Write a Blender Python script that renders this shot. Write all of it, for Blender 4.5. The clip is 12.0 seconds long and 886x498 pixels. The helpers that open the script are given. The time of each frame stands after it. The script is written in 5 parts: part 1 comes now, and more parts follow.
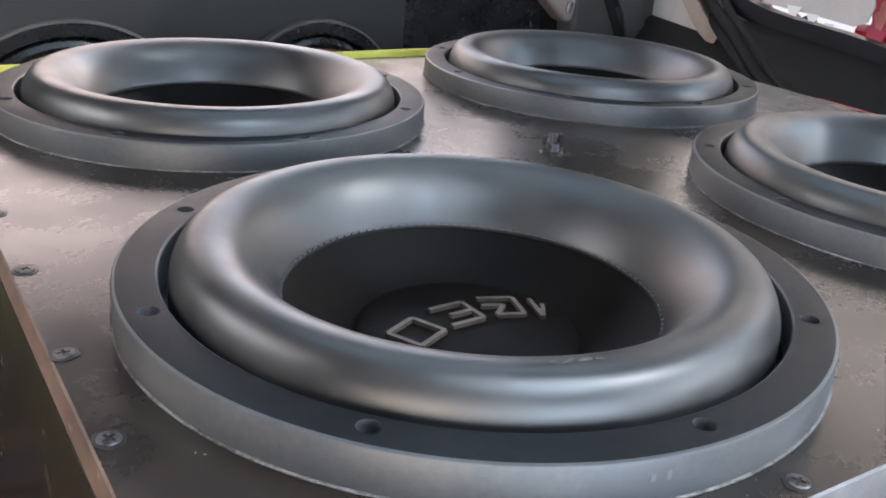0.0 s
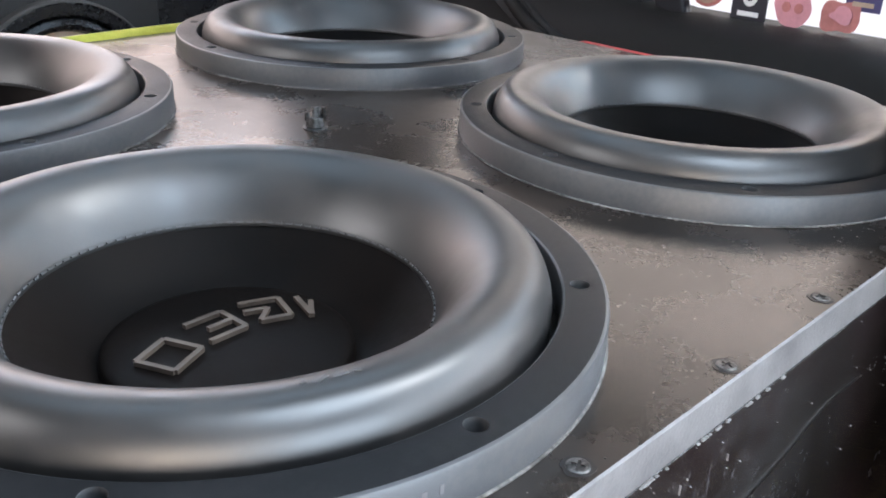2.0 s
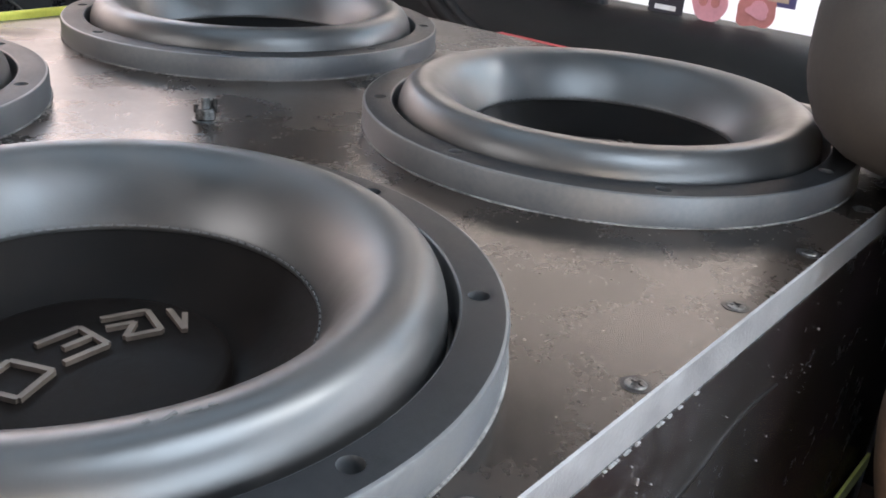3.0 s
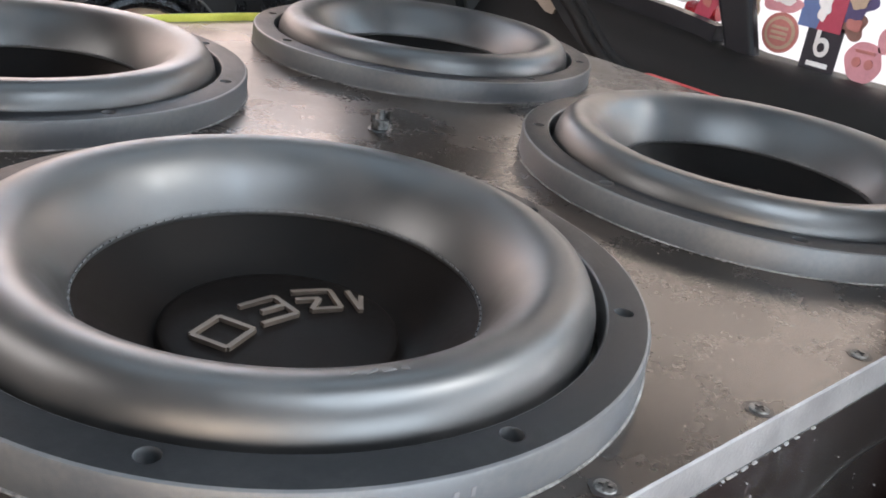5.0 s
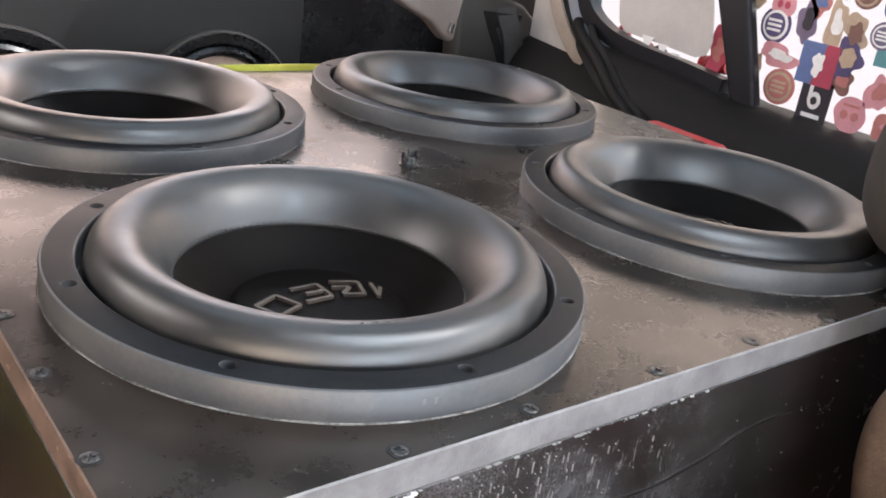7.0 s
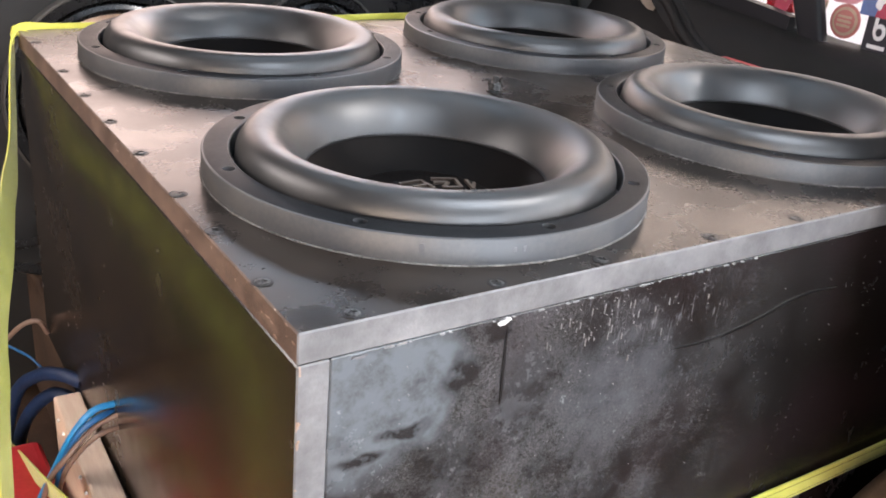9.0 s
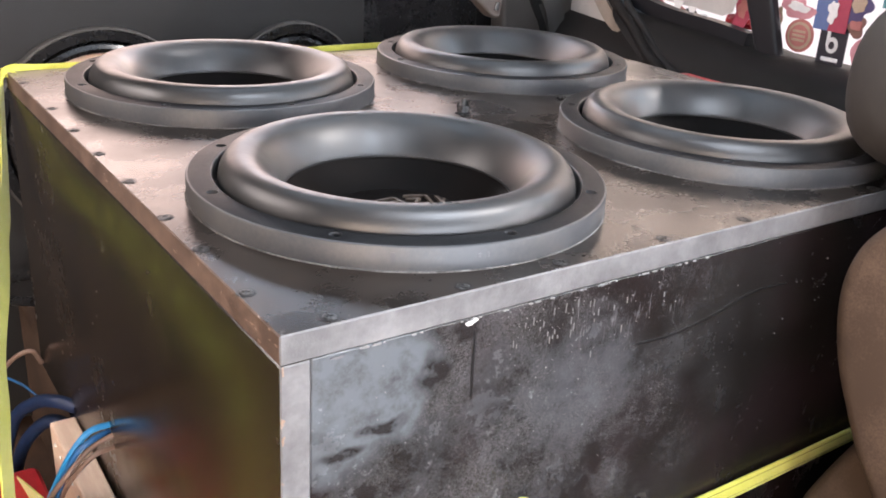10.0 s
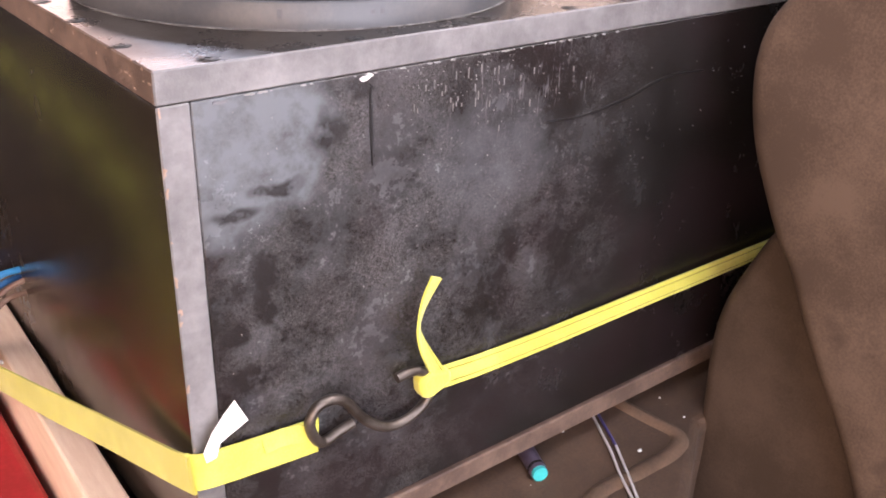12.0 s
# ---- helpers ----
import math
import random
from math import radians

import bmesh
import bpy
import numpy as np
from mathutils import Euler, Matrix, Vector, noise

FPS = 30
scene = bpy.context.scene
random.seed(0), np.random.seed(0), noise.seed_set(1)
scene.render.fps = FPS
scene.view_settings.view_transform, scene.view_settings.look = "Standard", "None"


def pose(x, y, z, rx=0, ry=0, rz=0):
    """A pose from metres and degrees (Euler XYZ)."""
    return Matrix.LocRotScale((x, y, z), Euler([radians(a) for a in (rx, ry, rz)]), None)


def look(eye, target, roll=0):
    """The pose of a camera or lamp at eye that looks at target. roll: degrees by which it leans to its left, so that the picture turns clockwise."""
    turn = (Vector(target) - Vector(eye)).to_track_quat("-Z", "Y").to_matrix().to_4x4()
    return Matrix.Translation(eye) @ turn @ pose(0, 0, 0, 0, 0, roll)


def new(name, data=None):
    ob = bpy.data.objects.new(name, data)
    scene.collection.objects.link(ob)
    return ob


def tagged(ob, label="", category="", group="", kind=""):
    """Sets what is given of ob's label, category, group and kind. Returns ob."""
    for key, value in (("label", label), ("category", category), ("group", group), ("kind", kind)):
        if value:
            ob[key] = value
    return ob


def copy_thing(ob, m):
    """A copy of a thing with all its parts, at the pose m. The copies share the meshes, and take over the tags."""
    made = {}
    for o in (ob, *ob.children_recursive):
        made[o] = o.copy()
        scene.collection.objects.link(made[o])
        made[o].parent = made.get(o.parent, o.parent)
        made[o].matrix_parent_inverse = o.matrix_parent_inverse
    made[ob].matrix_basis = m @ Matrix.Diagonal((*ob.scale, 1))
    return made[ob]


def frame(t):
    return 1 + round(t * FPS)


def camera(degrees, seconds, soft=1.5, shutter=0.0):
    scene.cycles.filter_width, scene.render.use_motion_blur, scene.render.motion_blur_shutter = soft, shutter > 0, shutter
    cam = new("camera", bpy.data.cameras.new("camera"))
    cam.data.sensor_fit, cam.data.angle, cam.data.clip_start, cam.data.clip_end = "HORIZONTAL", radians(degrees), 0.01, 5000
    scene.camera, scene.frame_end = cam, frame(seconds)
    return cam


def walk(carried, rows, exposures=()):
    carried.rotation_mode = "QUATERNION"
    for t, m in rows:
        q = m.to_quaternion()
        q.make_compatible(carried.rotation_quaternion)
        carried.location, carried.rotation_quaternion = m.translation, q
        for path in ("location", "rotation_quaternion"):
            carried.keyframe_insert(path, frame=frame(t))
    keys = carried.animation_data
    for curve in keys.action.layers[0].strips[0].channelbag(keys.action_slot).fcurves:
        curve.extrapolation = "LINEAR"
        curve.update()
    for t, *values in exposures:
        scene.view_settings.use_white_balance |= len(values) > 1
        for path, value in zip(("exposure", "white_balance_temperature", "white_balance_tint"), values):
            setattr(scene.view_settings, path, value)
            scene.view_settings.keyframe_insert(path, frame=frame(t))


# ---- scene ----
cam = camera(50.95, 12.0, soft=1.8)
PATH = [
    (0, (-0.0529, -0.1462, 0.7890), (0.1028, 0.0839, 0.6758), 4.81),
    (0.5, (-0.0558, -0.1431, 0.7944), (0.0964, 0.0898, 0.6821), 5.12),
    (1, (-0.0496, -0.1455, 0.7954), (0.1087, 0.0781, 0.6731), 3.97),
    (1.5, (-0.0306, -0.1398, 0.7962), (0.1492, 0.0676, 0.6751), 2.79),
    (2, (-0.0092, -0.1320, 0.7915), (0.1901, 0.0562, 0.6695), 2.54),
    (2.5, (0.0152, -0.1232, 0.7877), (0.2257, 0.0531, 0.6669), 2.79),
    (2.7, (0.0287, -0.1200, 0.7826), (0.2422, 0.0518, 0.6604), 3.59),
    (4.3, (0.0207, -0.1158, 0.7871), (0.2292, 0.0611, 0.6636), 7.75),
    (4.5, (0.0077, -0.1226, 0.7933), (0.2116, 0.0617, 0.6729), 6.97),
    (5, (-0.0232, -0.1355, 0.7963), (0.1681, 0.0620, 0.6763), 8.32),
    (5.5, (-0.0375, -0.1437, 0.8048), (0.1440, 0.0657, 0.6899), 7.32),
    (6, (-0.0501, -0.1770, 0.8012), (0.1312, 0.0310, 0.6835), 10.08),
    (6.5, (-0.0775, -0.2266, 0.8325), (0.1035, -0.0152, 0.7205), 9.27),
    (7, (-0.0977, -0.2714, 0.8457), (0.0812, -0.0582, 0.7338), 8.44),
    (7.5, (-0.1318, -0.3058, 0.8551), (0.0406, -0.0872, 0.7433), 8.63),
    (7.7, (-0.1437, -0.3172, 0.8458), (0.0238, -0.0959, 0.7320), 7.44),
    (9.3, (-0.1760, -0.3819, 0.8344), (-0.0202, -0.1580, 0.7095), 5.30),
    (9.5, (-0.1774, -0.3915, 0.8375), (-0.0209, -0.1691, 0.7109), 4.75),
    (10, (-0.1913, -0.4144, 0.8427), (-0.0298, -0.1890, 0.7283), 3.54),
    (10.5, (-0.1906, -0.4229, 0.8352), (-0.0313, -0.1948, 0.7230), 2.74),
    (11, (-0.1796, -0.4343, 0.7925), (-0.0175, -0.2095, 0.6776), 2.63),
    (11.5, (-0.1727, -0.4475, 0.7526), (-0.0081, -0.2327, 0.6232), 2.35),
    (12, (-0.1719, -0.4593, 0.7318), (-0.0036, -0.2486, 0.6003), 1.89),
]
EXPOSURES = [(0.0, -0.02, 5700, 9), (2.5, 0.22, 5850, 9), (5.5, 0.20, 6150, 10), (7.5, 0.0, 6250, 13), (10.5, 0.2, 6420, 18), (12.0, 0.14, 6700, 29)]
walk(cam, [(t, look(eye, target, roll)) for t, eye, target, roll in PATH], EXPOSURES)

# ---- world, sun, large lights ----
world = bpy.data.worlds.new("sky")
scene.world = world
world.use_nodes = True
wn = world.node_tree
sky = wn.nodes.new("ShaderNodeTexSky")
sky.sky_type, sky.sun_disc = "NISHITA", False
SUN_UP, SUN_ROUND = 48.0, 130.0
sky.sun_elevation, sky.sun_rotation = radians(SUN_UP), radians(SUN_ROUND)
wn.nodes["Background"].inputs["Strength"].default_value = 0.03
wn.links.new(sky.outputs["Color"], wn.nodes["Background"].inputs["Color"])
sun = new("sun", bpy.data.lights.new("sun", "SUN"))
sun.data.energy, sun.data.angle, sun.data.color = 2.0, radians(0.6), (1.0, 0.95, 0.88)
a, b = radians(SUN_ROUND), radians(SUN_UP)
toward = Vector((math.sin(a) * math.cos(b), math.cos(a) * math.cos(b), math.sin(b)))
sun.matrix_world = look(toward * 5, (0, 0, 0))


def window_light(name, eye, target, wide, high, watts, colour):
    lamp = new(name, bpy.data.lights.new(name, "AREA"))
    lamp.data.shape, lamp.data.size, lamp.data.size_y = "RECTANGLE", wide, high
    lamp.data.energy, lamp.data.color = watts, colour
    lamp.matrix_world = look(eye, target)
    return lamp


# sky's light through the open tailgate, the side window and the far window
window_light("opening_light", (0.05, -1.45, 0.66), (0.25, 0.2, 0.50), 1.4, 0.9, 39.0, (0.86, 0.94, 1.0))
window_light("opening_light_low", (-1.15, -1.05, 0.62), (0.10, 0.2, 0.45), 0.9, 0.9, 34.0, (1.0, 0.78, 0.58))
window_light("roof_opening_light", (0.23, -0.38, 1.37), (0.23, -0.26, 0.6), 0.52, 0.60, 11.0, (0.84, 0.93, 1.0))
# Added fill lamp overhead, for bluish highlights on the woofer surrounds.
window_light("sunroof_light", (0.33, 0.46, 1.325), (0.33, 0.46, 0.6), 0.86, 0.40, 2.0, (0.74, 0.89, 1.0))
window_light("side_window_light", (-0.69, 0.62, 1.02), (0.0, 0.35, 0.4), 0.58, 0.32, 6.5, (1.0, 0.90, 0.82))
window_light("far_window_light_low", (0.44, 1.05, 0.825), (0.42, 0.5, 0.70), 0.78, 0.24, 3.4, (1.0, 0.75, 0.63))
window_light("far_window_light_high", (0.60, 1.05, 1.01), (0.42, 0.5, 0.70), 0.44, 0.09, 1.3, (0.74, 0.86, 1.0))


# ---- materials ----
def material(name, colour, second=None, rough=0.5, rough2=None, metal=0.0, grain=60.0, patch=6.0, bump=0.1, bump_scale=None,
             flecks=None, fleck_scale=150.0, fleck_at=0.72, fleck_soft=0.03, stretch=(1, 1, 1), low=0.4, high=0.65, coat=0.0, sheen=0.0, vary=0.0, fine_share=0.45, spec=0.5, patch_detail=6):
    m = bpy.data.materials.new(name)
    m.use_nodes = True
    n, l = m.node_tree.nodes, m.node_tree.links
    p = n["Principled BSDF"]
    coord, mapping = n.new("ShaderNodeTexCoord"), n.new("ShaderNodeMapping")
    l.new(coord.outputs["Object"], mapping.inputs["Vector"])
    mapping.inputs["Scale"].default_value = stretch

    def noise_tex(scale, detail=6, rough_=0.6):
        t = n.new("ShaderNodeTexNoise")
        t.inputs["Scale"].default_value, t.inputs["Detail"].default_value, t.inputs["Roughness"].default_value = scale, detail, rough_
        l.new(mapping.outputs["Vector"], t.inputs["Vector"])
        return t.outputs["Fac"]

    def ramp(fac, lo, hi):
        r = n.new("ShaderNodeMapRange")
        r.inputs["From Min"].default_value, r.inputs["From Max"].default_value = lo, hi
        l.new(fac, r.inputs["Value"])
        return r.outputs["Result"]

    def mix(fac, one, two):
        x = n.new("ShaderNodeMix")
        x.data_type = "RGBA"
        l.new(fac, x.inputs["Factor"])
        for socket, value in ((x.inputs["A"], one), (x.inputs["B"], two)):
            if isinstance(value, tuple):
                socket.default_value = (*value, 1)
            else:
                l.new(value, socket)
        return x.outputs["Result"]

    second = second or tuple(min(1, c * 1.5 + 0.01) for c in colour)
    big, fine = noise_tex(patch, patch_detail), noise_tex(grain, 4)
    blend = n.new("ShaderNodeMath")
    blend.operation = "MULTIPLY_ADD"
    l.new(fine, blend.inputs[0])
    blend.inputs[1].default_value = fine_share
    l.new(big, blend.inputs[2])
    spread = ramp(blend.outputs["Value"], low + fine_share / 2, high + fine_share / 2)
    col = mix(spread, colour, second)
    if flecks:
        spots = ramp(noise_tex(fleck_scale, 3, 0.5), fleck_at, fleck_at + fleck_soft)
        col = mix(spots, col, flecks)
    if vary:
        info, hsv = n.new("ShaderNodeObjectInfo"), n.new("ShaderNodeHueSaturation")
        scale = n.new("ShaderNodeMapRange")
        scale.inputs["To Min"].default_value, scale.inputs["To Max"].default_value = 1 - vary, 1 + vary
        l.new(info.outputs["Random"], scale.inputs["Value"])
        l.new(scale.outputs["Result"], hsv.inputs["Value"])
        l.new(col, hsv.inputs["Color"])
        col = hsv.outputs["Color"]
    l.new(col, p.inputs["Base Color"])
    r2 = n.new("ShaderNodeMapRange")
    r2.inputs["To Min"].default_value, r2.inputs["To Max"].default_value = rough, rough2 if rough2 is not None else min(1, rough + 0.12)
    l.new(spread, r2.inputs["Value"])
    l.new(r2.outputs["Result"], p.inputs["Roughness"])
    p.inputs["Metallic"].default_value = metal
    p.inputs["Specular IOR Level"].default_value = spec
    p.inputs["Coat Weight"].default_value = coat
    p.inputs["Sheen Weight"].default_value = sheen
    if bump:
        bp = n.new("ShaderNodeBump")
        bp.inputs["Strength"].default_value, bp.inputs["Distance"].default_value = bump, 0.001
        l.new(noise_tex(bump_scale or grain * 4, 3), bp.inputs["Height"])
        l.new(bp.outputs["Normal"], p.inputs["Normal"])
    return m


def plain(name, colour, rough=0.5, metal=0.0):
    return material(name, colour, tuple(c * 0.85 for c in colour), rough, metal=metal, grain=200, patch=25, bump=0.03)


RUBBER = material("rubber", (0.010, 0.0101, 0.0104), (0.019, 0.0172, 0.0160), 0.37, 0.47, grain=60, patch=14, fine_share=0.5, bump=0.03, bump_scale=900, spec=0.85)
# One ring, two tones: the shade of its flat top is put into colour.
RING_SHADED_TOP = material("satin_ring_top", (0.0080, 0.0082, 0.0090), (0.0135, 0.0138, 0.0148), 0.42, 0.52, spec=0.11, grain=300, patch=14, bump=0.10, bump_scale=1800)
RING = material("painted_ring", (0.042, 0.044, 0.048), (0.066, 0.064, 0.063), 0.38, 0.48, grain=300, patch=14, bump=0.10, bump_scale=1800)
CONE = material("cone_paper", (0.0022, 0.0015, 0.0012), (0.0046, 0.0031, 0.0024), 0.5, 0.62, spec=0.08, grain=300, patch=20, bump=0.12)
LOGO = material("logo_paint", (0.048, 0.036, 0.028), (0.090, 0.068, 0.053), 0.5, grain=200, patch=30, bump=0.03)
MARKS = plain("faded_print", (0.065, 0.065, 0.065), 0.6)
THREAD = plain("thread", (0.060, 0.060, 0.062), 0.6)
TOP = material("painted_top", (0.0060, 0.0052, 0.0046), (0.027, 0.0195, 0.0150), 0.20, 0.37, spec=0.48, grain=260, patch=13, patch_detail=3, fine_share=0.30, bump=0, low=0.30, high=0.72)
EDGE = material("painted_edge", (0.085, 0.082, 0.083), (0.165, 0.160, 0.160), 0.5, 0.65, grain=120, patch=22, bump=0.3, bump_scale=500, low=0.35, high=0.7,
                flecks=(0.30, 0.28, 0.26), fleck_scale=210, fleck_at=0.77)
RAW = material("bare_fibre_edge", (0.075, 0.048, 0.036), (0.15, 0.098, 0.072), 0.6, 0.75, grain=160, patch=30, bump=0.35, bump_scale=600,
               flecks=(0.30, 0.21, 0.15), fleck_scale=190, fleck_at=0.74, fleck_soft=0.08)


def front_material():
    """Black paint under a smoky film, with a pale grain and clean dark blots."""
    m = bpy.data.materials.new("dusty_black_front")
    m.use_nodes = True
    n, l = m.node_tree.nodes, m.node_tree.links
    p, coord = n["Principled BSDF"], n.new("ShaderNodeTexCoord")

    def layer(scale, detail, lo, hi, top, rough=0.55, warp=0.0):
        t, r = n.new("ShaderNodeTexNoise"), n.new("ShaderNodeMapRange")
        t.inputs["Scale"].default_value, t.inputs["Detail"].default_value = scale, detail
        t.inputs["Roughness"].default_value, t.inputs["Distortion"].default_value = rough, warp
        l.new(coord.outputs["Object"], t.inputs["Vector"])
        r.inputs["From Min"].default_value, r.inputs["From Max"].default_value, r.inputs["To Max"].default_value = lo, hi, top
        l.new(t.outputs["Fac"], r.inputs["Value"])
        return r.outputs["Result"], t.outputs["Fac"]

    def mix(fac, one, two):
        x = n.new("ShaderNodeMix")
        x.data_type = "RGBA"
        l.new(fac, x.inputs["Factor"])
        for socket, value in ((x.inputs["A"], one), (x.inputs["B"], two)):
            if isinstance(value, tuple):
                socket.default_value = (*value, 1)
            else:
                l.new(value, socket)
        return x.outputs["Result"]

    def times(one, two):
        x = n.new("ShaderNodeMath")
        x.operation = "MULTIPLY"
        l.new(one, x.inputs[0])
        l.new(two, x.inputs[1])
        return x.outputs["Value"]

    def dab(x, z, rx, rz, wobble, scale, soft=0.5):
        """A wiped or dusty spot with a ragged rim, 1 in its middle."""
        t = n.new("ShaderNodeTexNoise")
        t.inputs["Scale"].default_value, t.inputs["Detail"].default_value = scale, 5
        l.new(coord.outputs["Object"], t.inputs["Vector"])
        shift = n.new("ShaderNodeVectorMath")
        shift.operation = "MULTIPLY_ADD"
        l.new(t.outputs["Color"], shift.inputs[0])
        shift.inputs[1].default_value = (wobble, 0, wobble)
        l.new(coord.outputs["Object"], shift.inputs[2])
        place = n.new("ShaderNodeMapping")
        place.vector_type = "TEXTURE"
        place.inputs["Location"].default_value = (x + wobble / 2, 0, z + wobble / 2)
        place.inputs["Scale"].default_value = (rx, 9.0, rz)
        l.new(shift.outputs["Vector"], place.inputs["Vector"])
        far = n.new("ShaderNodeVectorMath")
        far.operation = "LENGTH"
        l.new(place.outputs["Vector"], far.inputs[0])
        r = n.new("ShaderNodeMapRange")
        r.interpolation_type = "SMOOTHSTEP"
        r.inputs["From Min"].default_value, r.inputs["From Max"].default_value = 1.0, 1.0 - soft
        l.new(far.outputs["Value"], r.inputs["Value"])
        return r.outputs["Result"]

    def streaks(lo, hi):
        t, r, place = n.new("ShaderNodeTexNoise"), n.new("ShaderNodeMapRange"), n.new("ShaderNodeMapping")
        place.inputs["Scale"].default_value = (430, 1, 52)
        l.new(coord.outputs["Object"], place.inputs["Vector"])
        t.inputs["Scale"].default_value, t.inputs["Detail"].default_value = 1.0, 5
        l.new(place.outputs["Vector"], t.inputs["Vector"])
        r.inputs["From Min"].default_value, r.inputs["From Max"].default_value = lo, hi
        l.new(t.outputs["Fac"], r.inputs["Value"])
        return r.outputs["Result"]

    grain, raw = layer(1000, 9, 0.44, 0.62, 1.0, 0.9)
    where, _ = layer(15, 6, 0.36, 0.60, 0.95, 0.7)
    smoke, _ = layer(17, 10, 0.46, 0.72, 0.60, 0.72, 0.0)
    blots, _ = layer(27, 7, 0.545, 0.64, 0.85, 0.68, 0.0)
    purple, _ = layer(9, 3, 0.45, 0.6, 1.0)
    # Dust cover; its fade to the right also paints the seat's shade.
    dust_and_shade = dab(0.15, 0.46, 0.33, 0.31, 0.20, 8, 0.85)
    corner = dab(0.045, 0.550, 0.072, 0.062, 0.05, 26, 0.35)
    puff = dab(0.235, 0.50, 0.075, 0.075, 0.07, 16, 0.9)
    rain = dab(0.255, 0.560, 0.125, 0.066, 0.05, 20, 0.9)
    spots = dab(0.21, 0.49, 0.27, 0.17, 0.12, 10, 0.8)
    col = mix(purple, (0.0075, 0.0063, 0.0058), (0.0125, 0.0085, 0.0090))
    col = mix(times(times(grain, where), dust_and_shade), col, (0.120, 0.116, 0.117))
    col = mix(times(smoke, dust_and_shade), col, (0.080, 0.083, 0.090))
    col = mix(times(rain, layer(32, 6, 0.34, 0.56, 0.80, 0.65)[0]), col, (0.0085, 0.0065, 0.0065))
    col = mix(times(times(streaks(0.57, 0.68), layer(60, 4, 0.44, 0.58, 1.0)[0]), rain), col, (0.125, 0.118, 0.122))
    col = mix(times(times(layer(430, 4, 0.60, 0.70, 0.85, 0.6)[0], where), spots), col, (0.150, 0.144, 0.146))
    col = mix(times(blots, dust_and_shade), col, (0.009, 0.007, 0.007))
    col = mix(times(corner, layer(45, 6, 0.22, 0.55, 0.95, 0.65)[0]), col, (0.094, 0.104, 0.113))
    col = mix(times(puff, layer(40, 5, 0.2, 0.6, 0.6)[0]), col, (0.088, 0.091, 0.100))
    for x, z, rx, rz, wob, sc in ((0.058, 0.464, 0.0105, 0.016, 0.012, 60), (0.055, 0.442, 0.0100, 0.016, 0.014, 60), (0.106, 0.547, 0.020, 0.020, 0.022, 60), (0.128, 0.572, 0.014, 0.012, 0.016, 60), (0.0385, 0.460, 0.007, 0.008, 0.008, 80),
                                  (0.040, 0.508, 0.022, 0.006, 0.014, 40), (0.036, 0.428, 0.017, 0.010, 0.018, 50), (0.066, 0.520, 0.024, 0.006, 0.02, 40), (0.045, 0.395, 0.028, 0.012, 0.04, 30)):
        col = mix(times(dab(x, z, rx, rz, wob, sc, 0.6), layer(90, 4, 0.3, 0.5, 0.92)[0]), col, (0.011, 0.009, 0.009))
    l.new(col, p.inputs["Base Color"])
    r = n.new("ShaderNodeMapRange")
    r.inputs["To Min"].default_value, r.inputs["To Max"].default_value = 0.19, 0.48
    l.new(smoke, r.inputs["Value"])
    l.new(r.outputs["Result"], p.inputs["Roughness"])
    bp = n.new("ShaderNodeBump")
    bp.inputs["Strength"].default_value, bp.inputs["Distance"].default_value = 0.25, 0.0008
    l.new(raw, bp.inputs["Height"])
    l.new(bp.outputs["Normal"], p.inputs["Normal"])
    return m


FRONT = front_material()
SIDE = material("gloss_black_side", (0.015, 0.0100, 0.0065), (0.024, 0.016, 0.010), 0.20, 0.29, grain=40, patch=4, bump=0.02, bump_scale=300, spec=1.0)
STEEL = material("dull_screw_steel", (0.045, 0.044, 0.043), (0.16, 0.155, 0.15), 0.38, metal=0.9, grain=900, patch=200, bump=0.1)
DARK_STEEL = material("dark_hook_steel", (0.075, 0.062, 0.052), (0.13, 0.11, 0.095), 0.35, metal=0.8, grain=200, patch=40, bump=0.15)
WEBBING = material("yellow_webbing", (0.48, 0.46, 0.045), (0.60, 0.57, 0.085), 0.65, grain=500, patch=30, bump=0.5, bump_scale=1600, sheen=0.3)
THREAD_DARK = plain("dark_stitching", (0.10, 0.095, 0.015), 0.8)
PAPER = plain("white_paper", (0.78, 0.77, 0.75), 0.7)
CHIP = plain("chipped_white_paint", (0.52, 0.50, 0.48), 0.8)
SCRATCH = plain("scuff", (0.085, 0.085, 0.09), 0.7)
SMEAR = plain("dark_smear", (0.008, 0.007, 0.007), 0.35)
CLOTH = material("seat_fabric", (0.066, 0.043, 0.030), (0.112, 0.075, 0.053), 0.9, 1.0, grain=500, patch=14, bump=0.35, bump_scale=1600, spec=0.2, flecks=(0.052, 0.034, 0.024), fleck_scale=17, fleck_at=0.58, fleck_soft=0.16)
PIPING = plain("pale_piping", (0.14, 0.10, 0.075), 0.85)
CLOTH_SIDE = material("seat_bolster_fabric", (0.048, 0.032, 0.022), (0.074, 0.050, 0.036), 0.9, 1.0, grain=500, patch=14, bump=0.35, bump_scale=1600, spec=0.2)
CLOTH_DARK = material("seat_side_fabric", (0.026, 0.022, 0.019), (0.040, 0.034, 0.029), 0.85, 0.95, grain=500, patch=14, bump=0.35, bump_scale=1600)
TRIM = material("black_door_plastic", (0.0080, 0.0073, 0.0068), (0.0125, 0.0115, 0.0107), 0.6, 0.7, spec=0.20, grain=400, patch=8, bump=0.25, bump_scale=1500)
PANEL = material("black_panel_carpet", (0.0075, 0.0075, 0.008), (0.014, 0.0135, 0.0135), 0.65, 0.8, grain=400, patch=8, bump=0.3)
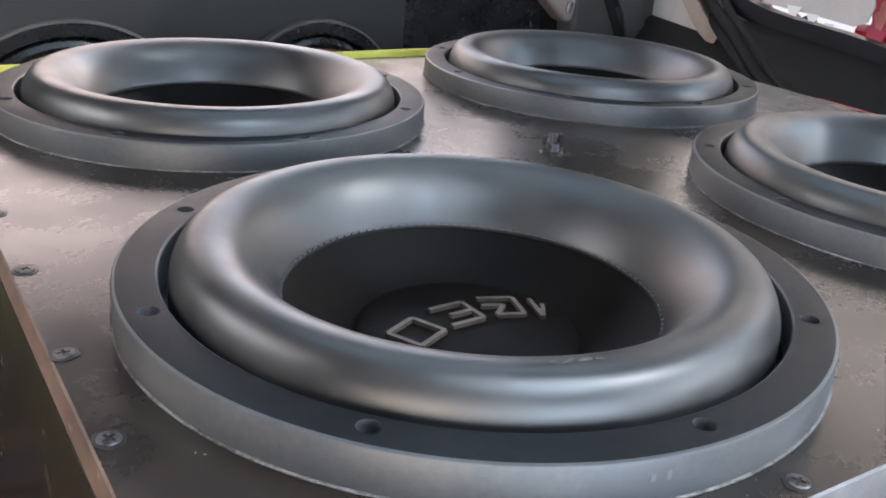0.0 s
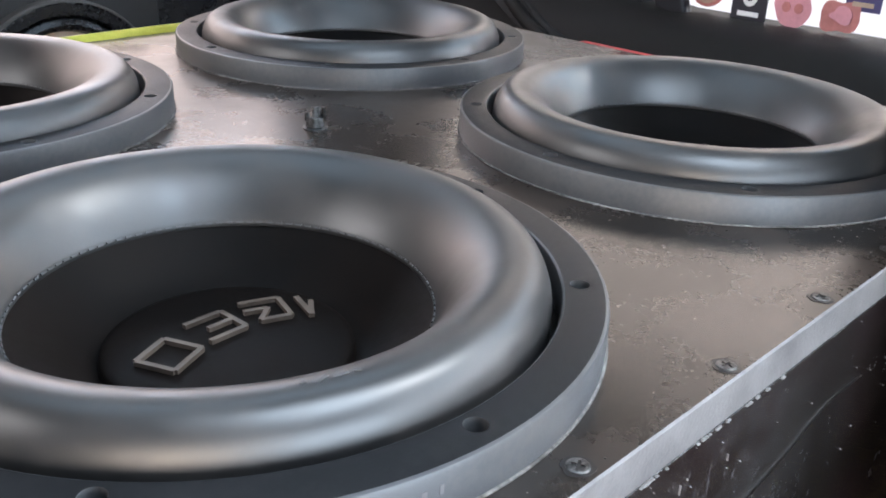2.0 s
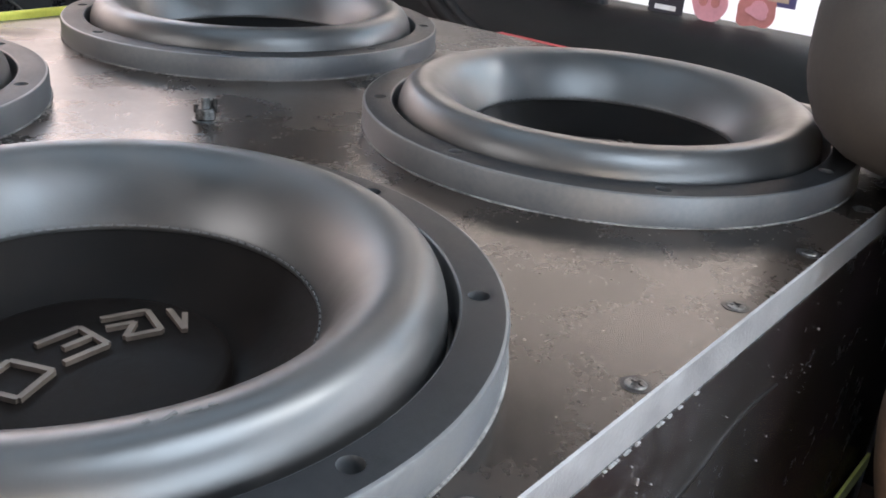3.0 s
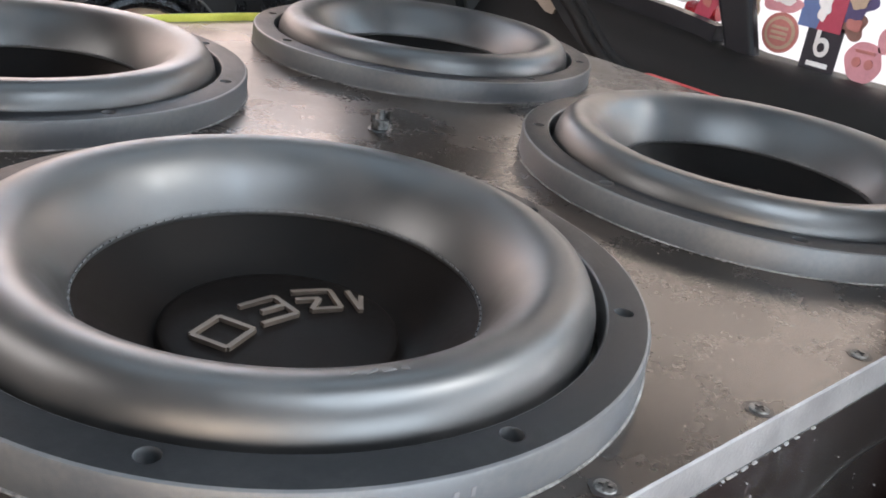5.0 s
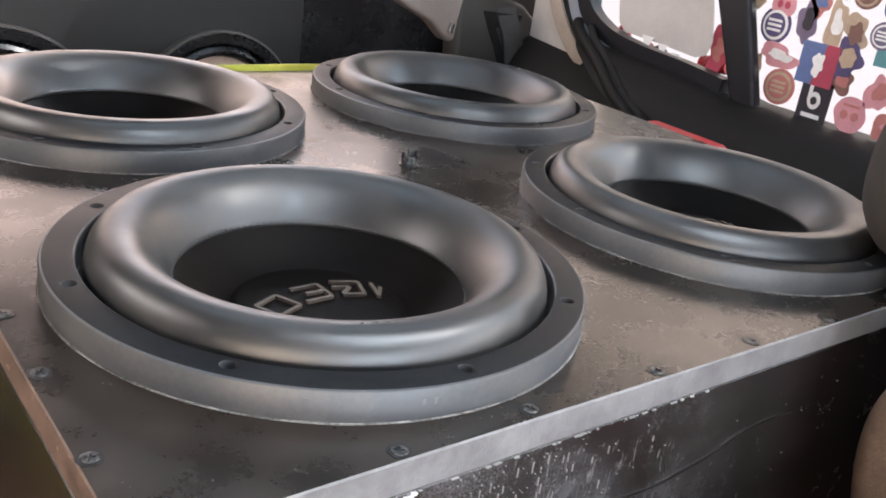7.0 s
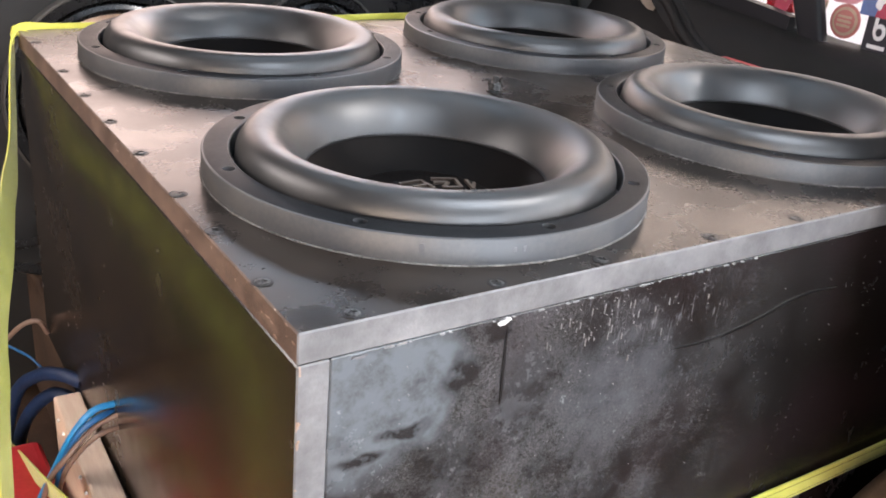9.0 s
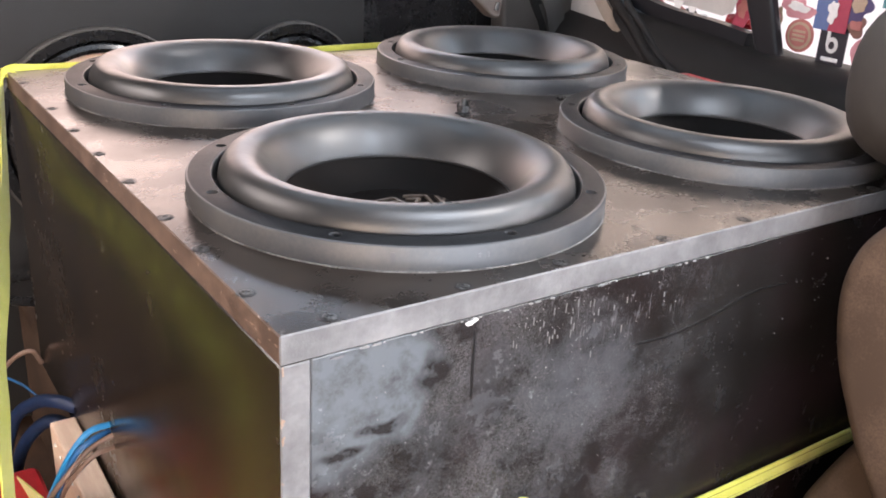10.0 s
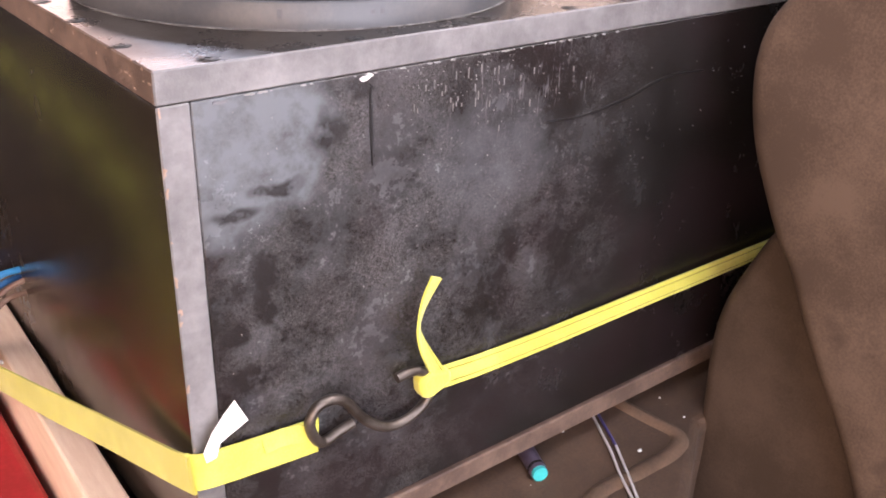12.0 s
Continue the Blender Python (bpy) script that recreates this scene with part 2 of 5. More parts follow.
GREY_TRIM = material("grey_pillar_plastic", (0.045, 0.041, 0.038), (0.060, 0.055, 0.051), 0.5, grain=400, patch=10, bump=0.2)
PALE_TRIM = material("pale_grey_plastic", (0.42, 0.40, 0.38), (0.50, 0.48, 0.45), 0.5, grain=400, patch=10, bump=0.15)
# Blue-grey colour paints the highlight on the frame's reflective strip.
STRIP_HIGHLIGHT = material("blue_grey_enamel", (0.16, 0.18, 0.21), (0.21, 0.23, 0.26), 0.25, 0.35, grain=300, patch=12, bump=0.02)
SEAL_TAN = material("tan_rubber_seal", (0.26, 0.22, 0.18), (0.34, 0.29, 0.24), 0.6, 0.7, grain=400, patch=14, bump=0.1)
BELT = material("belt_webbing", (0.050, 0.050, 0.050), (0.070, 0.070, 0.070), 0.7, grain=700, patch=20, bump=0.4)
FRAME_BLACK = material("satin_black_frame", (0.005, 0.0055, 0.008), (0.008, 0.009, 0.012), 0.42, 0.5, spec=0.3, grain=200, patch=10, bump=0)
TRIM_DARK = material("dark_trim_carpet", (0.006, 0.0055, 0.005), (0.010, 0.009, 0.0085), 0.65, 0.8, spec=0.25, grain=400, patch=8, bump=0.2, bump_scale=1500)
RUBBER_GAP = plain("black_door_gap", (0.003, 0.003, 0.003), 0.8)
GLOSS_BLACK = plain("gloss_black", (0.012, 0.012, 0.013), 0.2)
TAUPE = material("taupe_plastic", (0.16, 0.13, 0.115), (0.21, 0.175, 0.155), 0.45, grain=400, patch=12, bump=0.1)
HEADLINER = material("headliner", (0.045, 0.041, 0.039), (0.060, 0.056, 0.053), 0.9, grain=300, patch=5, bump=0.2)
FLOOR = material("floor_carpet", (0.052, 0.029, 0.017), (0.095, 0.055, 0.034), 0.9, grain=400, patch=12, bump=0.6, bump_scale=900,
                 flecks=(0.35, 0.30, 0.25), fleck_scale=110, fleck_at=0.78)
# A slightly lighter tone of the floor carpet, for the fold.
FLOOR_LIGHTER = material("worn_carpet_fold", (0.068, 0.039, 0.023), (0.120, 0.072, 0.045), 0.9, grain=400, patch=20, bump=0.5, bump_scale=900)
WOOD = material("pale_pine", (0.74, 0.55, 0.42), (0.82, 0.65, 0.51), 0.6, grain=60, patch=14, bump=0.15, stretch=(8, 1, 8))
RED = plain("red_plastic", (0.42, 0.02, 0.025), 0.4)
RED_GLOW = plain("red_lens", (0.30, 0.012, 0.018), 0.2)
BLUE = plain("blue_cable", (0.02, 0.22, 0.48), 0.35)
BLUE_DARK = plain("deep_blue_cable", (0.015, 0.10, 0.26), 0.35)
NAVY = plain("navy_cable", (0.010, 0.024, 0.070), 0.4)
BROWN = plain("brown_cable", (0.19, 0.12, 0.09), 0.4)
TEAL = plain("teal_cap", (0.02, 0.42, 0.42), 0.35)
PEN = plain("dull_violet_metal", (0.060, 0.046, 0.070), 0.4)
VIOLET = plain("violet_plastic", (0.05, 0.04, 0.16), 0.35)
SILVER = plain("silver_sleeve", (0.62, 0.60, 0.60), 0.3, 0.3)
BRASS = plain("brass", (0.50, 0.36, 0.12), 0.3, 0.9)
GROUND = material("concrete_ground", (0.30, 0.29, 0.27), (0.38, 0.37, 0.35), 0.9, grain=5, patch=0.4, bump=0.2, bump_scale=30)
GLASS = bpy.data.materials.new("window_glass")
GLASS.use_nodes = True
gp = GLASS.node_tree.nodes["Principled BSDF"]
gp.inputs["Transmission Weight"].default_value, gp.inputs["Roughness"].default_value, gp.inputs["IOR"].default_value = 1.0, 0.02, 1.45
gp.inputs["Base Color"].default_value = (0.95, 0.96, 0.97, 1)


def glow(name, colour, strength):
    """Daylit distance or sky beyond the windows, and glow panels added there."""
    m = bpy.data.materials.new(name)
    m.use_nodes = True
    nodes, links = m.node_tree.nodes, m.node_tree.links
    emit = nodes.new("ShaderNodeEmission")
    emit.inputs["Color"].default_value, emit.inputs["Strength"].default_value = (*colour, 1), strength
    links.new(emit.outputs["Emission"], nodes["Material Output"].inputs["Surface"])
    return m


BRIGHT = glow("bright_ground", (1.0, 0.90, 0.88), 1.15)
# The warm and white glows are added out of view, for highlights only.
WARM_GLOW = glow("bright_haze", (1.0, 0.79, 0.64), 3.4)
BLUE_SKY = glow("blue_sky", (0.70, 0.87, 1.0), 4.4)
WHITE_GLOW = glow("white_sky", (1.0, 0.97, 0.95), 9.0)


# ---- mesh helpers ----
def part(name, bm, mat, parent=None, label="", smooth=False):
    bmesh.ops.recalc_face_normals(bm, faces=bm.faces)
    me = bpy.data.meshes.new(name)
    bm.to_mesh(me)
    bm.free()
    for p in me.polygons:
        p.use_smooth = smooth
    for m in mat if isinstance(mat, (list, tuple)) else [mat]:
        me.materials.append(m)
    ob = new(name, me)
    if parent:
        ob.parent = parent
    if label:
        ob["label"] = label
    return ob


def thing(name, label, category, at=(0, 0, 0), group="", kind=""):
    ob = new(name)
    ob.empty_display_size = 0.02
    ob.location = at
    return tagged(ob, label, category, group, kind)


def box_bm(lo, hi, bevel=0.0, seg=2, bm=None):
    bm = bm or bmesh.new()
    mid, size = (Vector(lo) + Vector(hi)) / 2, Vector(hi) - Vector(lo)
    made = bmesh.ops.create_cube(bm, size=1, matrix=Matrix.Translation(mid) @ Matrix.Diagonal((*size, 1)))
    if bevel:
        edges = list({e for v in made["verts"] for e in v.link_edges})
        bmesh.ops.bevel(bm, geom=edges, offset=bevel, segments=seg, affect="EDGES", profile=0.5)
    return bm


def lathe_bm(profile, seg=96, bm=None, close=False):
    """Turns a line of (radius, height) about z."""
    bm = bm or bmesh.new()
    rings = []
    for r, z in profile:
        if r < 1e-6:
            rings.append([bm.verts.new((0, 0, z))])
        else:
            rings.append([bm.verts.new((r * math.cos(2 * math.pi * k / seg), r * math.sin(2 * math.pi * k / seg), z)) for k in range(seg)])
    pairs = list(zip(rings, rings[1:])) + ([(rings[-1], rings[0])] if close else [])
    for one, two in pairs:
        for k in range(seg):
            j = (k + 1) % seg
            loop = [one[k % len(one)], one[j % len(one)], two[j % len(two)], two[k % len(two)]]
            loop = list(dict.fromkeys(loop))
            if len(loop) > 2:
                bm.faces.new(loop)
    return bm


def smooth_line(points, per=8):
    """A Catmull-Rom line through the points."""
    pts = [Vector(p) for p in points]
    pts = [pts[0] * 2 - pts[1], *pts, pts[-1] * 2 - pts[-2]]
    out = []
    for i in range(1, len(pts) - 2):
        p0, p1, p2, p3 = pts[i - 1 : i + 3]
        for k in range(per):
            t = k / per
            out.append(0.5 * (2 * p1 + (p2 - p0) * t + (2 * p0 - 5 * p1 + 4 * p2 - p3) * t * t + (3 * p1 - p0 - 3 * p2 + p3) * t**3))
    return out + [pts[-2]]


def tube_bm(points, radius, seg=10, per=8, bm=None):
    bm = bm or bmesh.new()
    line = smooth_line(points, per) if per > 1 else [Vector(p) for p in points]
    rings, side = [], None
    for i, p in enumerate(line):
        way = (line[min(i + 1, len(line) - 1)] - line[max(i - 1, 0)]).normalized()
        if side is None:
            side = way.orthogonal().normalized()
        side = (side - way * side.dot(way)).normalized()
        up = way.cross(side)
        rings.append([bm.verts.new(p + radius * (math.cos(2 * math.pi * k / seg) * side + math.sin(2 * math.pi * k / seg) * up)) for k in range(seg)])
    for one, two in zip(rings, rings[1:]):
        for k in range(seg):
            j = (k + 1) % seg
            bm.faces.new((one[k], one[j], two[j], two[k]))
    bm.faces.new(rings[0])
    bm.faces.new(rings[-1])
    return bm


def band_bm(points, ups, width, thick=0.0016, per=8, bm=None):
    """A flat webbing band: a line of centres, and at each the way across its width."""
    bm = bm or bmesh.new()
    line, across = smooth_line(points, per), smooth_line(ups, per)
    rings = []
    for i, p in enumerate(line):
        way = (line[min(i + 1, len(line) - 1)] - line[max(i - 1, 0)]).normalized()
        u = (across[i] - way * across[i].dot(way)).normalized()
        n = way.cross(u)
        h, t = u * width / 2, n * thick / 2
        rings.append([bm.verts.new(q) for q in (p + h + t, p + h * 0.6 + t * 1.4, p - h * 0.6 + t * 1.4, p - h + t, p - h - t, p + h - t)])
    for one, two in zip(rings, rings[1:]):
        for k in range(6):
            j = (k + 1) % 6
            bm.faces.new((one[k], one[j], two[j], two[k]))
    bm.faces.new(rings[0])
    bm.faces.new(rings[-1])
    return bm


def slab_bm(outline, thick, axis="x", bm=None):
    """A flat plate from an outline of places in a plane, as thick along the axis."""
    bm = bm or bmesh.new()
    step = {"x": Vector((thick, 0, 0)), "y": Vector((0, thick, 0)), "z": Vector((0, 0, thick))}[axis]
    a = [bm.verts.new(Vector(p)) for p in outline]
    b = [bm.verts.new(Vector(p) + step) for p in outline]
    bm.faces.new(a)
    bm.faces.new(b[::-1])
    for k in range(len(a)):
        j = (k + 1) % len(a)
        bm.faces.new((a[k], a[j], b[j], b[k]))
    return bm


def cut(ob, cutter_bm):
    """Cuts a shape out of a mesh for good."""
    me = bpy.data.meshes.new("cutter")
    bmesh.ops.recalc_face_normals(cutter_bm, faces=cutter_bm.faces)
    cutter_bm.to_mesh(me)
    cutter_bm.free()
    tool = new("cutter", me)
    mod = ob.modifiers.new("cut", "BOOLEAN")
    mod.operation, mod.solver, mod.object = "DIFFERENCE", "EXACT", tool
    bpy.context.view_layer.update()
    done = bpy.data.meshes.new_from_object(ob.evaluated_get(bpy.context.evaluated_depsgraph_get()))
    ob.modifiers.clear()
    old, ob.data = ob.data, done
    done.name = ob.name
    bpy.data.objects.remove(tool)
    bpy.data.meshes.remove(me)
    bpy.data.meshes.remove(old)


def shade_auto(ob, degrees=35):
    """Smooth faces with creases kept sharp."""
    for p in ob.data.polygons:
        p.use_smooth = True
    ob.data.set_sharp_from_angle(angle=radians(degrees))


# ---- the vehicle round the box ----
TOPZ = 0.6
WIDE, DEEP, BOARD, BASE = 0.795, 0.716, 0.019, 0.226
ground = part("ground", box_bm((-60, -60, -0.75), (60, 60, -0.65)), GROUND)
tagged(ground, "pale concrete ground outside the vehicle", "ground", kind="structure")
floor = part("floor", box_bm((-0.75, -0.9, -0.06), (1.2, 1.6, -0.02), 0.004), FLOOR)
tagged(floor, "brown carpeted vehicle floor", "floor", kind="structure")
bm = slab_bm([(0.02, -0.347, -0.02), (0.475, -0.050, -0.02), (1.0, -0.050, -0.02), (1.0, 1.3, -0.02), (0.02, 1.3, -0.02)], 0.225, "z")
bmesh.ops.recalc_face_normals(bm, faces=bm.faces)
bmesh.ops.bevel(bm, geom=bm.edges[:], offset=0.010, segments=3, affect="EDGES", profile=0.5)
platform = part("platform", bm, FLOOR)
tagged(platform, "raised brown carpeted load floor under the speaker box", "platform", kind="structure")
# Unseen ceiling, its opening made up to let the overhead fill lamp in.
ceiling_bm = bmesh.new()
for lo, hi in (((-0.75, -0.06, 1.30), (1.25, 0.24, 1.34)), ((-0.75, 0.68, 1.30), (1.25, 1.15, 1.34)), ((-0.75, 0.24, 1.30), (-0.12, 0.68, 1.34)), ((0.78, 0.24, 1.30), (1.25, 0.68, 1.34))):
    box_bm(lo, hi, 0.0, 1, ceiling_bm)
ceiling = part("ceiling", ceiling_bm, HEADLINER)
tagged(ceiling, "unseen grey headliner round an added opening for a fill lamp", "ceiling", kind="structure")

# wall beyond the box, with a window above it
wall = part("wall_back", box_bm((-0.75, 1.06, -0.02), (1.25, 1.10, 0.69), 0.004), PANEL)
tagged(wall, "black carpeted rear wall below the far window", "wall", kind="structure")
for lo, hi in (((-0.75, 1.06, 0.69), (0.0, 1.10, 1.30)), ((0.84, 1.06, 0.69), (1.25, 1.10, 1.30)), ((0.0, 1.06, 1.15), (0.84, 1.10, 1.30))):
    tagged(part("wall_back", box_bm(lo, hi), HEADLINER), "grey lined wall round the far window", "wall", kind="structure")

# unseen near-side wall, toned to bounce warm light, with the window that lights the cones
for lo, hi in (((-0.75, 0.1, -0.02), (-0.70, 1.06, 0.84)), ((-0.75, 0.1, 1.20), (-0.70, 1.06, 1.30)), ((-0.75, 0.1, 0.84), (-0.70, 0.32, 1.20)), ((-0.75, 0.98, 0.84), (-0.70, 1.06, 1.20))):
    tagged(part("wall_west", box_bm(lo, hi, 0.004), TAUPE), "unseen taupe side wall added as a warm bounce round a window", "wall", kind="structure")

# far side: door with its trim, glass and stickers
GX = 1.085
door = thing("door_1", "black plastic inner door trim below a stickered window", "door", (1.0, 0.3, 0.0), kind="structure")


def extrude_y(profile, stations, slant=0.0, rise=0.0):
    """A closed (x, z) outline carried along y; slant leans its far end, rise lifts its upper part towards the back."""
    bm = bmesh.new()
    rows = []
    for n, y in enumerate(stations):
        s = slant if n == len(stations) - 1 else 0.0
        up = rise * max(0.0, y - 0.5)
        rows.append([bm.verts.new((x, y + s * (max(z, 0.45) - 0.55), z + up * min(1.0, max(0.0, (z - 0.42) / 0.15)))) for x, z in profile])
    for one, two in zip(rows, rows[1:]):
        for k in range(len(profile)):
            j = (k + 1) % len(profile)
            bm.faces.new((one[k], one[j], two[j], two[k]))
    bm.faces.new(rows[0])
    bm.faces.new(rows[-1])
    return bm


def under(ob, parent):
    ob.parent = parent
    ob.matrix_parent_inverse = Matrix.Translation(parent.location).inverted()
    return ob


line = [(1.135, 0.0), (0.94, 0.0), (0.925, 0.30), (0.945, 0.42), (0.962, 0.50), (0.980, 0.550), (1.002, 0.580), (1.032, 0.596), (1.070, 0.600), (1.135, 0.596)]
trim = part("door_trim", extrude_y([(p.x, p.y) for p in smooth_line([Vector((x, z, 0)) for x, z in line], 4)], [-0.9, 0.0, 0.25, 0.42, 0.50, 0.57, 0.705], 2.4, 0.13), TRIM)
shade_auto(trim, 40)
under(trim, door)
rear_trim = part("rear_side_trim", extrude_y([(p.x, p.y) for p in smooth_line([Vector((x, z, 0)) for x, z in [(1.14, 0.0), (0.965, 0.0), (0.962, 0.35), (0.978, 0.47), (1.012, 0.536), (1.06, 0.568), (1.14, 0.574)]], 4)], [0.62, 0.75, 0.9, 1.06], 0.0, 0.08), TRIM_DARK)
shade_auto(rear_trim, 40)
tagged(rear_trim, "black plastic rear side trim panel beside the door", "trim", kind="structure")
glass = part("pane", box_bm((GX, -0.9, 0.58), (GX + 0.004, 0.95, 1.20)), GLASS)
glass.visible_shadow = False
tagged(glass, "clear side window glass")
under(glass, door)
# divider between the two panes, the rear frame and the upper frame
bar = part("window_bar", slab_bm([(1.056, 0.511, 0.580), (1.056, 0.468, 0.580), (1.060, 0.588, 0.90), (1.060, 0.662, 0.90)], 0.020, "x"), FRAME_BLACK)
under(bar, door)
bv = bar.modifiers.new("soft", "BEVEL")
bv.width, bv.segments = 0.006, 3


def window_band(name, line, x, width, thick, mat, across=(0, -0.7, 0.7)):
    pts = [(x, y, z) for y, z in line]
    ob = part(name, band_bm(pts, [(0, -0.3, 1)] * 3 + [across] * (len(pts) - 5) + [(0, -1, 0.3)] * 2, width, thick), mat)
    shade_auto(ob, 50)
    return under(ob, door)


window_band("window_frame", [(0.535, 0.610), (0.60, 0.617), (0.66, 0.621), (0.700, 0.624), (0.745, 0.630), (0.785, 0.642), (0.822, 0.664), (0.846, 0.700), (0.870, 0.76), (0.935, 1.05)], 1.062, 0.030, 0.022, FRAME_BLACK)
window_band("frame_strip", [(0.735, 0.606), (0.765, 0.612), (0.803, 0.624), (0.838, 0.646), (0.864, 0.688), (0.888, 0.76), (0.952, 1.05)], 1.056, 0.022, 0.012, STRIP_HIGHLIGHT)
rubber = part("frame_rubber", tube_bm([(1.050, y, z) for y, z in [(0.752, 0.596), (0.780, 0.602), (0.814, 0.614), (0.851, 0.638), (0.879, 0.684), (0.903, 0.76), (0.966, 1.05)]], 0.0065, 12), RUBBER_GAP)
shade_auto(rubber, 60)
under(rubber, door)
seal = part("door_seal", band_bm([(1.046, y, z) for y, z in [(0.800, 0.588), (0.832, 0.606), (0.865, 0.638), (0.895, 0.686), (0.918, 0.76), (0.980, 1.05)]], [(0, -0.5, 0.8)] * 3 + [(0, -0.9, 0.4)] * 3, 0.026, 0.014), SEAL_TAN)
tagged(shade_auto(seal, 50) or seal, "tan rubber door seal along the pillar", "door seal", kind="structure")
PALE = [(0.822, 0.584), (0.850, 0.618), (0.878, 0.655), (0.900, 0.70), (0.935, 0.80), (0.947, 1.30), (0.949, 1.30), (0.949, 0.584)]
pale = part("pillar_1", slab_bm([(1.052, y, z) for y, z in PALE], 0.08, "x"), PALE_TRIM)
tagged(pale, "pale grey plastic pillar trim beside the window", "pillar trim", kind="structure")
for lo, hi in (((1.06, -0.9, 1.20), (1.14, 1.06, 1.30)), ((1.10, 1.0, 0.60), (1.14, 1.06, 1.20))):
    tagged(part("wall_east", box_bm(lo, hi, 0.004), HEADLINER), "grey lined side wall round the window", "wall", kind="structure")
# Ground and blue sky, with unseen warm and white glow panels between.
for y0, y1, z0, z1, mat, lab in ((-9, 6, -0.65, 1.0, BRIGHT, "bright sunlit ground beyond the windows"), (0.9, 6, 1.0, 4.4, WARM_GLOW, "unseen warm glow panel added beyond the windows"), (-1.6, 0.9, 1.0, 2.2, WARM_GLOW, "unseen warm glow panel added beyond the windows"), (-1.6, 0.9, 2.2, 2.9, BLUE_SKY, "pale blue sky beyond the windows"),
                                 (-9, -1.6, 1.0, 2.9, WHITE_GLOW, "unseen white glow panel added beyond the windows"), (-9, 0.9, 2.9, 6.0, BLUE_SKY, "pale blue sky beyond the windows"), (0.9, 6, 4.4, 6.0, BLUE_SKY, "pale blue sky beyond the windows")):
    tagged(part("backdrop", box_bm((4.5, y0, z0), (4.52, y1, z1)), mat), lab, "backdrop", kind="structure")
window_red = part("red_lamp", tube_bm([(1.12, 0.625, 0.628), (1.12, 0.575, 0.632)], 0.012, 12, 1), RED_GLOW)
tagged(window_red, "red lens behind the side window", "lamp lens")

door_seam = part("door_seam", tube_bm([(1.045, 0.800, 0.645), (1.028, 0.770, 0.629), (1.006, 0.704, 0.600), (0.981, 0.640, 0.568), (0.961, 0.576, 0.545), (0.944, 0.52, 0.48)], 0.0062, 12), RUBBER_GAP)
shade_auto(door_seam, 60)
under(door_seam, door)
edge = part("door_edge_rubber", tube_bm([(1.045, 0.832, 0.648), (1.026, 0.800, 0.632), (1.002, 0.733, 0.603), (0.977, 0.668, 0.570), (0.957, 0.602, 0.545), (0.940, 0.545, 0.48)], 0.0085, 12), TRIM)
shade_auto(edge, 60)
under(edge, door)

# stickers: (kind, y, z, width, height, main, second)
INK = {n: plain("ink_" + n, c, 0.45) for n, c in dict(red=(0.46, 0.17, 0.15), pink=(0.60, 0.27, 0.30), navy=(0.075, 0.06, 0.15), black=(0.020, 0.018, 0.026),
       white=(0.80, 0.78, 0.76), tan=(0.46, 0.34, 0.24), blue=(0.11, 0.16, 0.33), purple=(0.16, 0.12, 0.19), teal=(0.10, 0.27, 0.29), crimson=(0.40, 0.05, 0.09), brown=(0.20, 0.10, 0.08)).items()}


def disc(y, z, ry, rz, sides=24, turn=0.0, wobble=0.0, seed=0):
    """A round or softly lobed outline."""
    rnd = random.Random(seed)
    lobes = [(k, rnd.uniform(-1, 1) * wobble / k ** 0.5, rnd.uniform(0, 6.3)) for k in (2, 3, 4, 6)]
    n = max(sides, 36) if wobble > 0.05 and sides > 8 else sides
    out = []
    for k in range(n):
        a = 2 * math.pi * k / n + turn
        w = 1 + sum(c * math.sin(q * a + p) for q, c, p in lobes)
        out.append((y + ry * w * math.cos(a), z + rz * w * math.sin(a)))
    return out


